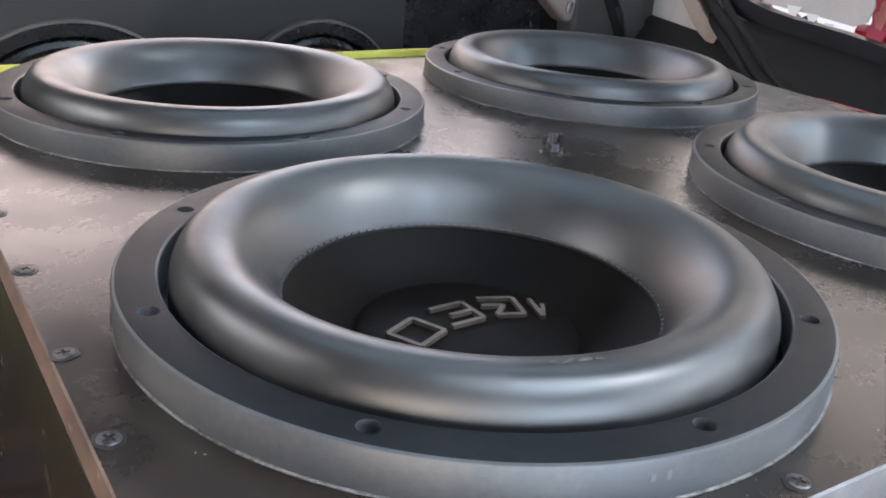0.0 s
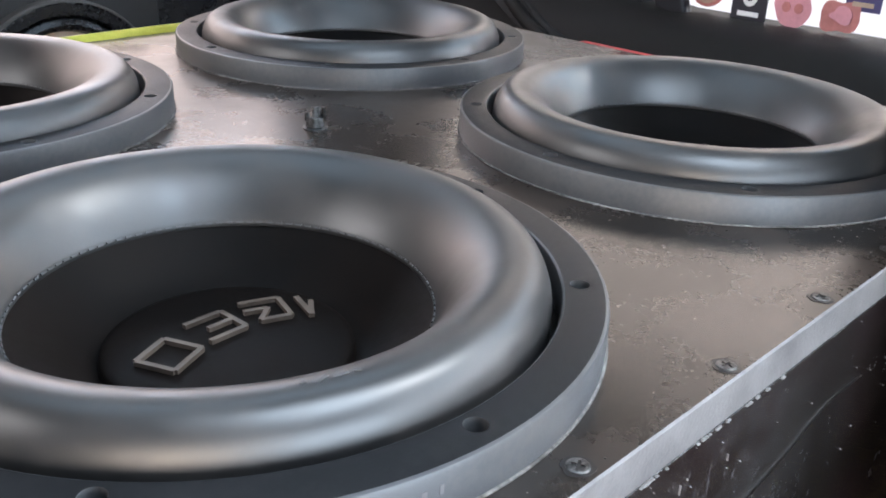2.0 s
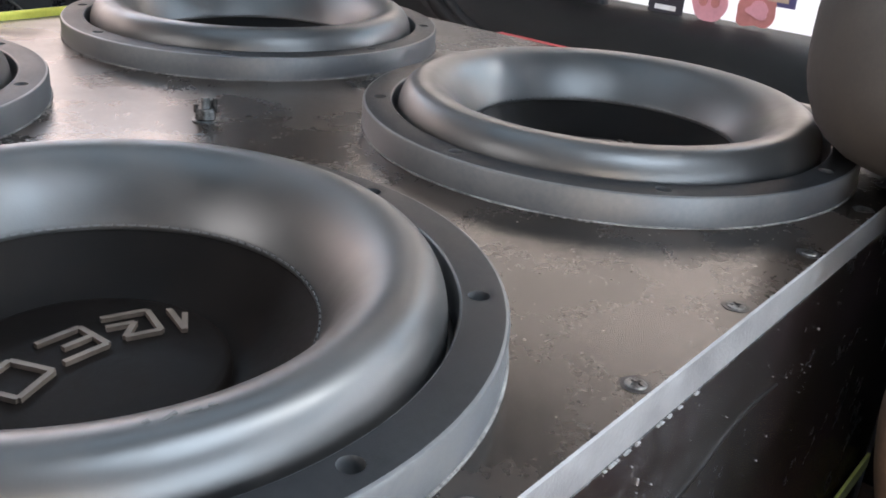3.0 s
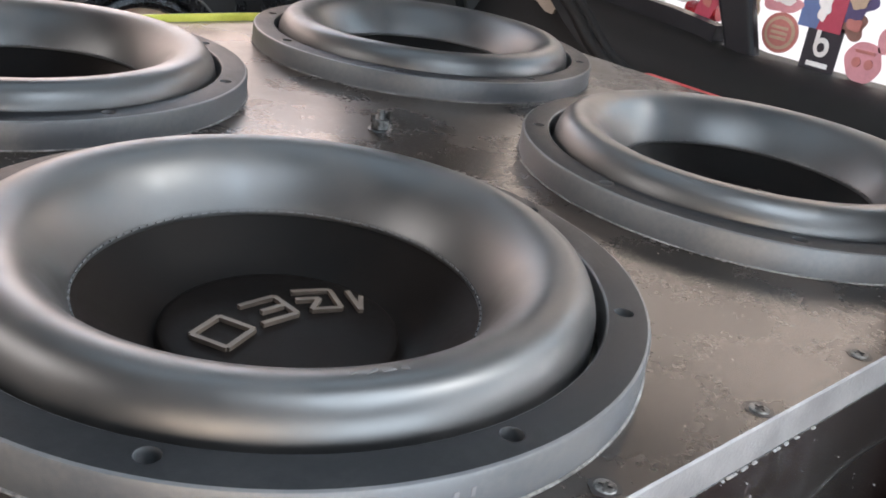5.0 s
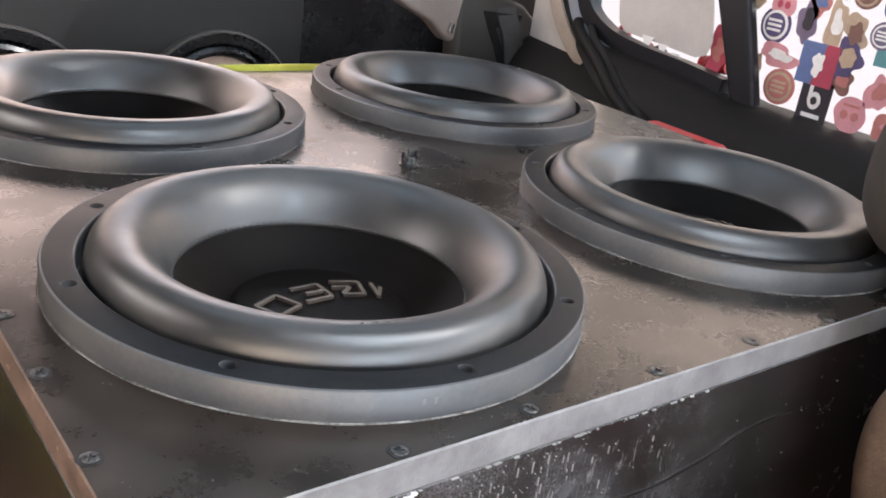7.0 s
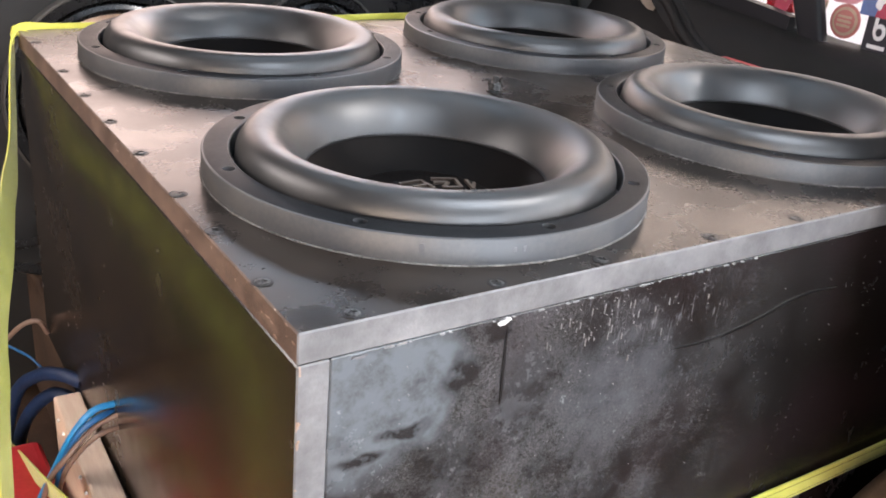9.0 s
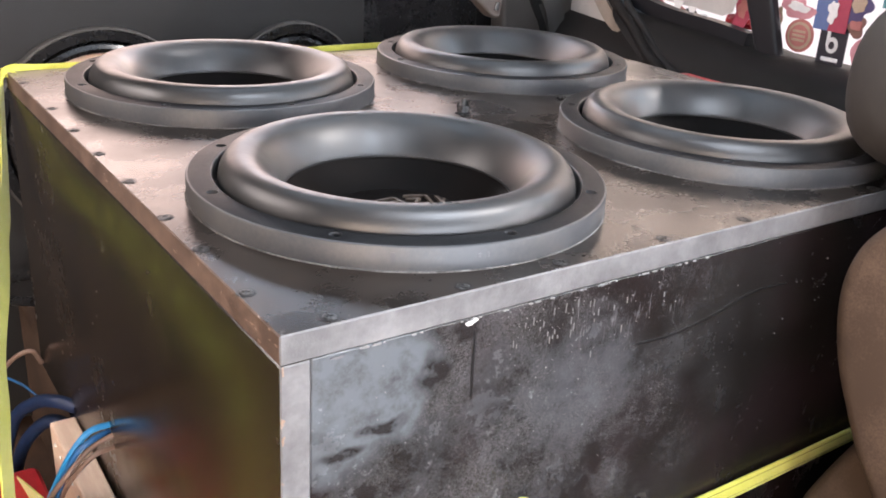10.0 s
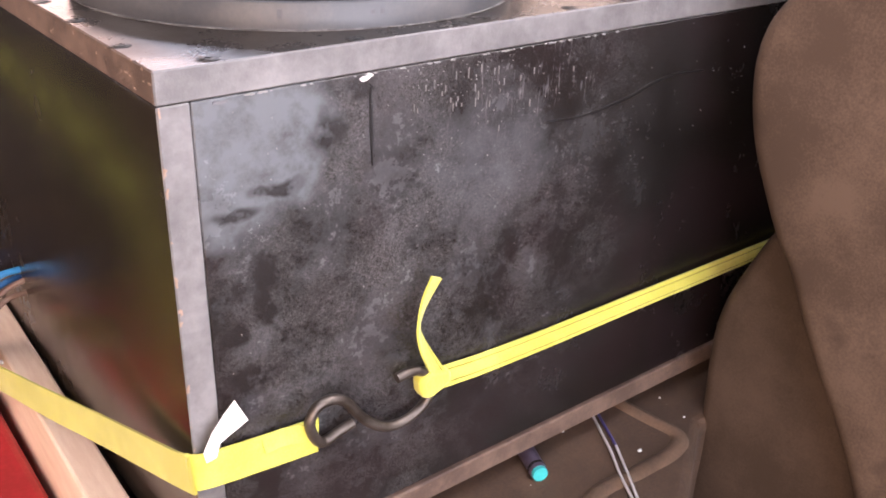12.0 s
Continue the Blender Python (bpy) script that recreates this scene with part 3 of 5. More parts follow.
def sticker(kind, y, z, w, h, main, second, label):
    lift = 0.30 * (int(y * 1000) % 3)
    root = thing("sticker", label, "sticker", (GX - 0.0035, y, z), "stickers on the side window")

    def layer(name, outline, ink, level):
        level += lift
        ob = part(name, slab_bm([(GX - 0.0012 - 0.0011 * level, py, pz) for py, pz in outline], 0.0010, "x"), INK[ink])
        under(ob, root)

    w, h = w / 2, h / 2
    if kind == "round":
        layer("backing", disc(y, z, w, h), main, 0)
        layer("rim", disc(y, z, w * 0.82, h * 0.82), second, 1)
        layer("emblem", disc(y, z, w * 0.66, h * 0.66), main, 2)
        for k in (-1, 0, 1):
            layer("bar", [(y - w * 0.45, z + h * (0.26 * k - 0.07)), (y + w * 0.45, z + h * (0.26 * k - 0.07)), (y + w * 0.45, z + h * (0.26 * k + 0.07)), (y - w * 0.45, z + h * (0.26 * k + 0.07))], second, 3)
    elif kind == "square":
        layer("backing", [(y - w, z - h), (y + w, z - h), (y + w, z + h), (y - w, z + h)], main, 0)
        layer("emblem", disc(y, z + h * 0.05, w * 0.42, h * 0.42), second, 1)
        layer("hole", disc(y, z + h * 0.05, w * 0.2, h * 0.2), main, 2)
        layer("stem", [(y + w * 0.2, z), (y + w * 0.42, z), (y + w * 0.42, z + h * 0.75), (y + w * 0.2, z + h * 0.75)], second, 2)
        layer("bar", [(y - w * 0.6, z - h * 0.8), (y + w * 0.6, z - h * 0.8), (y + w * 0.6, z - h * 0.6), (y - w * 0.6, z - h * 0.6)], second, 1)
    elif kind == "split":
        layer("backing", [(y - w, z - h), (y + w, z - h), (y + w, z + h), (y - w, z + h)], main, 0)
        layer("half", [(y - w, z - h), (y + w * 0.1, z - h), (y - w * 0.3, z + h), (y - w, z + h)], second, 1)
        layer("emblem", disc(y - w * 0.05, z, w * 0.3, h * 0.55, 9, 0.3, 0.35, 5), "white", 2)
    elif kind == "badge":
        layer("backing", disc(y, z, w, h, 14, 0.2, 0.10, int(y * 1000)), main, 0)
        layer("eye", disc(y - w * 0.32, z - h * 0.05, w * 0.22, h * 0.26), second, 1)
        layer("eye", disc(y + w * 0.32, z - h * 0.05, w * 0.22, h * 0.26), second, 1)
        layer("bar", [(y - w * 0.5, z + h * 0.45), (y + w * 0.5, z + h * 0.45), (y + w * 0.5, z + h * 0.6), (y - w * 0.5, z + h * 0.6)], second, 1)
    else:
        layer("backing", disc(y, z, w, h, 13, 0.1, 0.32, int(y * 1000 + z * 77)), main, 0)
        layer("emblem", disc(y - w * 0.1, z + h * 0.1, w * 0.55, h * 0.5, 11, 0.5, 0.3, int(y * 999)), second, 1)
    return root


for spec in (
    ("round", 0.493, 0.712, 0.048, 0.050, "navy", "white", "round navy sticker with a pale ring and bars"),
    ("blob", 0.476, 0.672, 0.062, 0.030, "pink", "white", "pink script-shaped sticker with a white edge"),
    ("round", 0.463, 0.632, 0.050, 0.050, "red", "tan", "round faded red sticker with pale bars"),
    ("square", 0.405, 0.626, 0.046, 0.056, "black", "white", "square black sticker with a white looped emblem"),
    ("badge", 0.350, 0.623, 0.048, 0.046, "pink", "red", "pink shield-shaped sticker with two spots"),
    ("split", 0.415, 0.675, 0.056, 0.056, "blue", "crimson", "blue and red sticker with a white figure shape"),
    ("blob", 0.377, 0.690, 0.044, 0.050, "navy", "tan", "dark sticker with a pale rounded shape"),
    ("blob", 0.447, 0.726, 0.030, 0.056, "purple", "black", "dark purple upright window sticker"),
    ("blob", 0.405, 0.729, 0.030, 0.060, "tan", "white", "tan sticker with a pale middle"),
    ("blob", 0.376, 0.722, 0.040, 0.050, "tan", "brown", "ragged tan and brown sticker"),
    ("badge", 0.488, 0.742, 0.036, 0.040, "pink", "crimson", "pink rounded sticker with two dark spots"),
    ("blob", 0.435, 0.753, 0.034, 0.030, "red", "blue", "small red and blue sticker"),
    ("round", 0.373, 0.776, 0.040, 0.040, "brown", "tan", "round brown sticker with tan bars"),
    ("blob", 0.320, 0.659, 0.034, 0.050, "pink", "red", "ragged pink sticker with a red shape"),
    ("blob", 0.375, 0.660, 0.034, 0.030, "brown", "red", "small brown and red sticker"),
    ("blob", 0.293, 0.620, 0.050, 0.036, "red", "pink", "red sticker shaped like a fish"),
    ("split", 0.315, 0.714, 0.050, 0.045, "teal", "white", "square teal and white sticker"),
    ("round", 0.325, 0.766, 0.044, 0.044, "blue", "white", "round blue sticker with white bars"),
    ("blob", 0.275, 0.754, 0.044, 0.05, "crimson", "tan", "ragged crimson and tan sticker"),
    ("round", 0.337, 0.729, 0.036, 0.036, "purple", "white", "round purple sticker with white bars"),
    ("blob", 0.297, 0.684, 0.04, 0.04, "tan", "pink", "tan sticker with a pink middle"),
    ("square", 0.270, 0.654, 0.04, 0.05, "navy", "tan", "square navy sticker with tan emblem"),
    ("badge", 0.260, 0.704, 0.05, 0.045, "red", "white", "red shield-shaped sticker with two spots"),
    ("blob", 0.510, 0.654, 0.022, 0.034, "tan", "pink", "narrow tan sticker beside the bar"),
    ("blob", 0.525, 0.749, 0.030, 0.036, "tan", "brown", "tan sticker high beside the bar"),
    ("blob", 0.705, 0.628, 0.036, 0.026, "red", "tan", "small red and tan sticker"),
    ("blob", 0.765, 0.640, 0.036, 0.026, "crimson", "tan", "small crimson and tan sticker"),
    ("round", 0.405, 0.779, 0.034, 0.034, "teal", "white", "round teal sticker with white bars"),
    ("blob", 0.320, 0.804, 0.05, 0.04, "pink", "navy", "pink sticker with a navy middle"),
    ("blob", 0.850, 0.690, 0.040, 0.046, "teal", "red", "teal sticker at the window's corner"),
    ("blob", 0.835, 0.655, 0.03, 0.03, "pink", "brown", "small ragged pink window sticker"),
    ("blob", 0.790, 0.628, 0.05, 0.026, "pink", "tan", "pink and tan sticker low on the window"),
    ("blob", 0.735, 0.624, 0.05, 0.030, "tan", "brown", "tan sticker low on the window"),
    ("blob", 0.680, 0.622, 0.05, 0.034, "black", "tan", "black sticker low on the window"),
    ("blob", 0.577, 0.655, 0.036, 0.066, "crimson", "red", "crimson sticker beside the window bar"),
):
    sticker(*spec)
SHEET = [(0.800, 0.78), (0.778, 0.699), (0.768, 0.660), (0.752, 0.648), (0.68, 0.645), (0.606, 0.640), (0.588, 0.648), (0.582, 0.668), (0.592, 0.709), (0.615, 0.78)]
sheet_line = [(GX - 0.012, y, z) for y, z in SHEET]
sheet = part("sun_shade", slab_bm(sheet_line, 0.002, "x"), PALE_TRIM)
tagged(sheet, "pale grey sun shade sheet against the side window", "sun shade")
for y, z, s in ((0.700, 0.640, 0.012), (0.668, 0.636, 0.010), (0.640, 0.630, 0.008)):
    flag = part("paper_tab", slab_bm([(GX - 0.016, y - s, z + s), (GX - 0.016, y + s, z + s), (GX - 0.016, y, z - s)], 0.001, "x"), PAPER)
    tagged(flag, "small white paper tab at the window", "paper tab", "tabs under the sun shade")

# red case edge between box and door
strip = part("red_bag", box_bm((0.832, 0.385, 0.205), (0.896, 0.512, 0.5808), 0.012, 3), RED)
tagged(strip, "red bag wedged between box and door", "bag")

# pillar with the seat belt
pillar = part("pillar_2", slab_bm([(0.905, 0.95, 0.45), (1.120, 0.95, 0.45), (1.112, 0.95, 0.52), (1.086, 0.95, 0.592), (1.060, 0.95, 0.628), (1.030, 0.95, 0.650), (0.985, 0.95, 0.664), (0.93, 0.95, 0.670), (0.884, 0.95, 0.668)], 0.045, "y"), GREY_TRIM)
bv = pillar.modifiers.new("soft", "BEVEL")
bv.width, bv.segments = 0.008, 3
tagged(pillar, "grey plastic belt tower with a rounded shoulder", "pillar trim", kind="structure")
belt = thing("seat_belt", "dark grey seat belt hanging down the pillar", "seat belt", (0.97, 0.93, 0.6))
under(part("webbing", band_bm([(1.030, 0.944, 0.47), (1.022, 0.943, 0.54), (1.004, 0.941, 0.60), (0.992, 0.946, 0.628), (0.985, 0.956, 0.66)], [(1, 0.05, 0.25)] * 5, 0.042, 0.003), BELT), belt)
# No slot is cut: a proud black plate paints the shade inside it.
under(part("guide", slab_bm([(0.938, 0.9462, 0.640), (1.026, 0.9462, 0.634), (1.020, 0.9462, 0.622), (0.968, 0.9462, 0.612), (0.990, 0.9462, 0.575), (1.006, 0.9462, 0.530), (0.996, 0.9462, 0.530), (0.972, 0.9462, 0.580), (0.952, 0.9462, 0.612)], 0.0034, "y"), RUBBER_GAP, label="thin black plate for the shade in the belt's slot"), belt)
arm_root = thing("trim_arm", "pale grey sloping trim arm with a slotted end", "trim arm", (0.79, 0.87, 0.62), kind="structure")
arm = part("arm", slab_bm([(0.812, 0.86, 0.606), (0.797, 0.86, 0.606), (0.765, 0.86, 0.634), (0.68, 0.86, 0.673), (0.56, 0.86, 0.715), (0.56, 0.86, 0.78), (0.70, 0.86, 0.732), (0.822, 0.86, 0.680)], 0.03, "y"), TAUPE)
bv = arm.modifiers.new("soft", "BEVEL")
bv.width, bv.segments = 0.006, 3
under(arm, arm_root)
under(part("slot", tube_bm([(0.800, 0.858, 0.620), (0.803, 0.858, 0.634)], 0.004, 10, 1), GLOSS_BLACK), arm_root)

# upright panel with two speakers beyond the box
panel = part("baffle_panel", box_bm((-0.30, 0.965, 0.0), (0.607, 1.0, 0.672), 0.004), PANEL)
tagged(panel, "upright black carpeted baffle panel", "baffle panel", kind="structure")
dark = part("black_panel", box_bm((0.612, 0.99, 0.0), (0.86, 1.02, 0.672), 0.004), GLOSS_BLACK)
tagged(dark, "black plastic panel beside the baffle", "panel", kind="structure")


def wall_speaker(x, z, r):
    root = thing("wall_speaker", "black round speaker with a pale cone set in the upright panel", "speaker", (x, 0.963, z), "speakers in the upright panel")
    turn = pose(0, 0, 0, 90, 0, 0)
    for name, prof, mat in (("frame", [(r, 0.0), (r, 0.012), (r - 0.004, 0.015), (r - 0.016, 0.015), (r - 0.019, 0.004), (r - 0.019, 0.0)], GLOSS_BLACK),
                            ("trim_ring", [(r + 0.0015, 0.0), (r + 0.0015, 0.0135), (r - 0.0005, 0.0160), (r - 0.002, 0.0160), (r - 0.002, 0.0)], GREY_TRIM),
                            ("surround", [(r - 0.020, 0.002), (r - 0.022, 0.011), (r - 0.028, 0.015), (r - 0.034, 0.011), (r - 0.037, 0.002)], GLOSS_BLACK),
                            ("cone", [(r - 0.037, 0.003), (r * 0.3, -0.018), (0.0, -0.012)], WOOD)):
        bm = lathe_bm(prof, 64)
        bmesh.ops.transform(bm, matrix=turn, verts=bm.verts)
        ob = part(name, bm, mat, root, smooth=True)
        if name != "cone":
            shade_auto(ob)
    return root


recess = part("recess_board", box_bm((-0.02, 0.9995, 0.30), (0.605, 1.04, 0.70)), PANEL)
tagged(recess, "black board behind the two speakers", "board", kind="structure")
cutters = bmesh.new()
for x, z, r in ((0.17, 0.445, 0.130), (0.472, 0.480, 0.096)):
    bmesh.ops.create_cone(cutters, cap_ends=True, segments=48, radius1=r, radius2=r, depth=0.2, matrix=pose(x, 0.98, z, 90))
cut(panel, cutters)
wall_speaker(0.168, 0.446, 0.156)
wall_speaker(0.472, 0.480, 0.118)

# ---- the speaker box ----
box = thing("speaker_box", "dusty black painted wooden subwoofer box with worn edges", "speaker box", (WIDE / 2, DEEP / 2, BASE))
W4 = [(0.1892, 0.1837, 0.0), (0.5765, 0.1850, 0.0), (0.1938, 0.5545, 4.5), (0.5785, 0.5545, 0.0)]
top = part("top_panel", box_bm((0, 0, TOPZ - BOARD), (WIDE, DEEP, TOPZ), 0.0009, 1), [TOP, EDGE, RAW])
holes = bmesh.new()
for x, y, _ in W4:
    bmesh.ops.create_cone(holes, cap_ends=True, segments=64, radius1=0.140, radius2=0.140, depth=0.1, matrix=pose(x, y, TOPZ))
cut(top, holes)
for p in top.data.polygons:
    p.use_smooth = False
    c = p.center
    p.material_index = 1 if c.y < 0.0006 else 2 if c.x < 0.0006 else 0
under(top, box)
front = part("front_panel", box_bm((BOARD + 0.0006, 0.0006, BASE + BOARD), (WIDE - BOARD, BOARD, TOPZ - BOARD - 0.0006), 0.0008, 1), FRONT)
under(front, box)
for name, lo, hi in (("side_panel", (0.0, 0.0, BASE), (BOARD, DEEP, TOPZ - BOARD - 0.0005)), ("side_panel", (WIDE - BOARD, 0.0, BASE), (WIDE, DEEP, TOPZ - BOARD - 0.0005))):
    ob = part(name, box_bm(lo, hi, 0.0009, 1), [SIDE, EDGE])
    for p in ob.data.polygons:
        p.material_index = 1 if p.center.y < 0.0006 else 0
    under(ob, box)
under(part("back_panel", box_bm((BOARD, DEEP - BOARD, BASE), (WIDE - BOARD, DEEP, TOPZ - BOARD - 0.0005)), SIDE), box)
under(part("bottom_panel", box_bm((BOARD + 0.0006, -0.003, BASE), (WIDE - BOARD, DEEP - BOARD, BASE + BOARD - 0.0006), 0.001, 1), [RAW]), box)
for y in (0.08, 0.58):
    tagged(part("batten", box_bm((0.06, y, 0.205), (WIDE - 0.06, y + 0.05, BASE), 0.002), RAW), "brown wooden batten under the speaker box", "batten", "battens under the box")

# ---- screws ----
def screw_mesh():
    prof = [(0.0, -0.6), (0.22, -0.6), (0.42, -0.02), (0.42, 0.03), (0.36, 0.06), (0.0, 0.08)]
    ob = part("screw", lathe_bm(prof, 20), STEEL)
    for turn in (0, 90):
        arm = bmesh.new()
        bmesh.ops.create_cube(arm, size=1, matrix=pose(0, 0, 0.06, 0, 0, turn) @ Matrix.Diagonal((0.50, 0.12, 0.24, 1)))
        cut(ob, arm)
    ob.data.transform(Matrix.Scale(0.0105, 4))
    for p in ob.data.polygons:
        p.use_smooth = False
    return ob


first = screw_mesh()
SCREWS = [(x, 0.0078 + 0.0006 * math.sin(37 * x)) for x in (0.035, 0.128, 0.210, 0.308, 0.399, 0.4845, 0.575, 0.668, 0.752)]
SCREWS += [(0.0062 + 0.0007 * math.sin(51 * y), y) for y in (0.060, 0.135, 0.201, 0.289, 0.370, 0.450, 0.535, 0.655)]
for k, (x, y) in enumerate(SCREWS):
    ob = first if k == 0 else new("screw", first.data)
    ob.matrix_basis = pose(x, y, TOPZ + 0.0002, 2 * math.sin(k * 3), 2 * math.cos(k * 5), 57 * k)
    under(ob, box)

recess_mesh = None
for k, (x, y) in enumerate(SCREWS):
    if recess_mesh is None:
        ob = part("screw_recess", slab_bm([(px, py, 0.0) for px, py in disc(0, 0, 0.0062, 0.0058, 12, 0.0, 0.10, 5)], 0.0005, "z"), SMEAR)
        recess_mesh = ob.data
    else:
        ob = new("screw_recess", recess_mesh)
    ob.matrix_basis = pose(x, y, TOPZ - 0.0002, 0, 0, 83 * k)
    under(ob, box)

# binding post in the middle of the top
post = thing("binding_post", "small dark steel bolt with nut and prongs on the box top", "bolt", (0.3836, 0.3670, TOPZ))
bm = lathe_bm([(0.0, 0.0), (0.0088, 0.0), (0.0088, 0.0012), (0.0075, 0.0020), (0.0, 0.0020)], 24)
part("washer", bm, STEEL, post)
bm = bmesh.new()
bmesh.ops.create_cone(bm, cap_ends=True, segments=6, radius1=0.0072, radius2=0.0068, depth=0.0070, matrix=pose(0, 0, 0.0054, 0, 0, 15))
bmesh.ops.bevel(bm, geom=bm.edges[:], offset=0.0006, segments=1, affect="EDGES")
part("nut", bm, STEEL, post)
part("shank", lathe_bm([(0.0, 0.006), (0.0032, 0.006)] + [(0.0032 - 0.0004 * (k % 2), 0.0085 + 0.0006 * k) for k in range(12)] + [(0.0026, 0.0160), (0.0, 0.0160)], 16), STEEL, post)
for x, y, h in ((0.0050, -0.0035, 0.0155), (-0.0058, 0.002, 0.0120), (0.0062, 0.003, 0.0125)):
    part("prong", box_bm((x - 0.0011, y - 0.0014, 0.006), (x + 0.0011, y + 0.0014, h), 0.0004, 1), STEEL, post)

# ---- woofers ----
CAP_R, CAP_Z, CAP_H = 0.0545, -0.0190, 0.0030
CREST_R, CREST_Z, SEW_R, SEW_Z = 0.1250, 0.0322, 0.0905, 0.0
DUST = material("pale_dust", (0.045, 0.042, 0.040), (0.20, 0.19, 0.18), 0.9, grain=500, patch=60, bump=0.3)
RO, HI = 0.1643, 0.0180


def woofer_build():
    root = thing("woofer", "dark grey subwoofer with thick rubber surround and drilled ring", "woofer", (0, 0, 0), "woofers in the box top")
    ring = part("mounting_ring", lathe_bm([(RO, 0.0), (RO, HI - 0.0016), (RO - 0.0006, HI - 0.0005), (RO - 0.0018, HI), (0.1458, HI), (0.1450, HI - 0.0006), (0.1446, HI - 0.002), (0.1446, -0.0002), (0.150, -0.0002)], 160, close=True), RING)
    drill = bmesh.new()
    for k in range(8):
        a = radians(-2.4 + 45 * k)
        x, y = 0.1526 * math.cos(a), 0.1526 * math.sin(a)
        bmesh.ops.create_cone(drill, cap_ends=True, segments=20, radius1=0.0044, radius2=0.0044, depth=0.030, matrix=pose(x, y, HI - 0.0100 + 0.015))
    cut(ring, drill)
    ring.parent = root
    part("dust_bead", lathe_bm([(RO - 0.0005, 0.0), (RO + 0.0011, 0.0002), (RO + 0.0006, 0.0008), (RO - 0.0005, 0.0010)], 120, close=True), DUST, ring, "pale dusty line round the ring's foot", smooth=True)
    shade_auto(ring, 30)
    # Top faces take the darker tone that paints their shade.
    ring.data.materials.append(RING_SHADED_TOP)
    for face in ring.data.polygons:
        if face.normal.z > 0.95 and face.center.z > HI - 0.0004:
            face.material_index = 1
    prof = [(0.1412, -0.006), (0.1410, 0.006)]
    for k in range(0, 17):
        a = math.pi / 2 * k / 16
        prof.append((CREST_R + (0.1408 - CREST_R) * math.cos(a) ** 0.9, 0.0110 + (CREST_Z - 0.0110) * math.sin(a)))
    for k in range(1, 25):
        u = k / 24
        prof.append((CREST_R - (CREST_R - SEW_R) * u, SEW_Z + (CREST_Z - SEW_Z) * (1 - u ** 2.15)))
    prof += [(SEW_R + 0.0004, SEW_Z - 0.0012), (SEW_R + 0.0010, SEW_Z - 0.0050)]
    part("surround", lathe_bm(prof, 160), RUBBER, root, smooth=True)
    cone_line = [(SEW_R + 0.0006, SEW_Z - 0.0008), (0.082, -0.0085), (0.072, -0.0165), (0.064, -0.0215), (0.0580, -0.0240), (0.0545, -0.0245)]
    cone_prof = [(p.x, p.y) for p in smooth_line([Vector((r, z, 0)) for r, z in cone_line], 4)]
    part("cone", lathe_bm(cone_prof, 120), CONE, root, smooth=True)
    cap_prof = [(0.0562, -0.0238), (0.0552, CAP_Z - 0.0003)] + [(CAP_R * math.cos(t), CAP_Z + CAP_H * math.sin(t)) for t in [radians(9 * k) for k in range(0, 10)]]
    cap_prof += [(0.0, CAP_Z + CAP_H)]
    part("dust_cap", lathe_bm(cap_prof, 96), CONE, root, smooth=True)
    return root


def stitches(root):
    bm = bmesh.new()
    for k in range(110):
        a = 2 * math.pi * k / 110
        m = Matrix.Rotation(a, 4, "Z") @ pose(SEW_R + 0.0004, 0, SEW_Z + 0.0012, 0, -62, 0) @ Matrix.Diagonal((0.0009, 0.0034, 0.0010, 1))
        bmesh.ops.create_cube(bm, size=1, matrix=m)
    return tagged(part("stitching", bm, THREAD, root, "fine grey stitching round the cone"), kind="stuff")


def on_cap(x, y):
    r = min(1.0, math.hypot(x, y) / CAP_R)
    return CAP_Z + CAP_H * math.sqrt(max(0.0, 1 - r * r)) + 0.0003


def emblem(root, cx, cy, turn, strokes):
    """One raised outline shape on the dust cap."""
    bm = bmesh.new()
    c, s = math.cos(radians(turn)), math.sin(radians(turn))
    for x0, y0, x1, y1 in strokes:
        a, b = (Vector((cx + c * x - s * y, cy + s * x + c * y)) for x, y in ((x0, y0), (x1, y1)))
        d = b - a
        n = max(2, int(d.length / 0.004))
        w = Vector((-d.y, d.x)).normalized() * 0.0013
        rows = []
        for i in range(n + 1):
            q = a + d * i / n
            rows.append([bm.verts.new((q.x + e * w.x, q.y + e * w.y, on_cap(q.x, q.y) + h)) for e, h in ((-1, -0.0006), (-1, 0.0018), (1, 0.0018), (1, -0.0006))])
        for one, two in zip(rows, rows[1:]):
            for j in range(3):
                bm.faces.new((one[j], one[j + 1], two[j + 1], two[j]))
        bm.faces.new(rows[0])
        bm.faces.new(rows[-1])
    return part("emblem", bm, LOGO, root, "pale outlined emblem shape")


h = 0.0098
SHAPES = ((-0.0290, 0.0015, 24, [(-h, -h, h, -h), (h, -h, h, h), (h, h, -h, h), (-h, h, -h, -h)]),
          (-0.0010, 0.0095, 3, [(-h, h, h, h), (h, h, h, -h), (h, -h, -h, -h), (h, 0, -h * 0.4, 0)]),
          (0.0250, 0.0085, -17, [(-h, h, h, h), (h, h, h, -h), (h, -h, -h * 0.5, -h), (-h * 0.5, -h, h * 0.2, 0.1 * h), (h * 0.2, 0.1 * h, -h, 0.1 * h)]),
          (0.0425, 0.0005, -36, [(-h * 0.4, h, h * 0.3, -h), (h * 0.3, -h, h * 0.3, h * 0.6)]))
woofer = woofer_build()


def piece(root, name):
    return next(c for c in root.children if c.name.startswith(name))


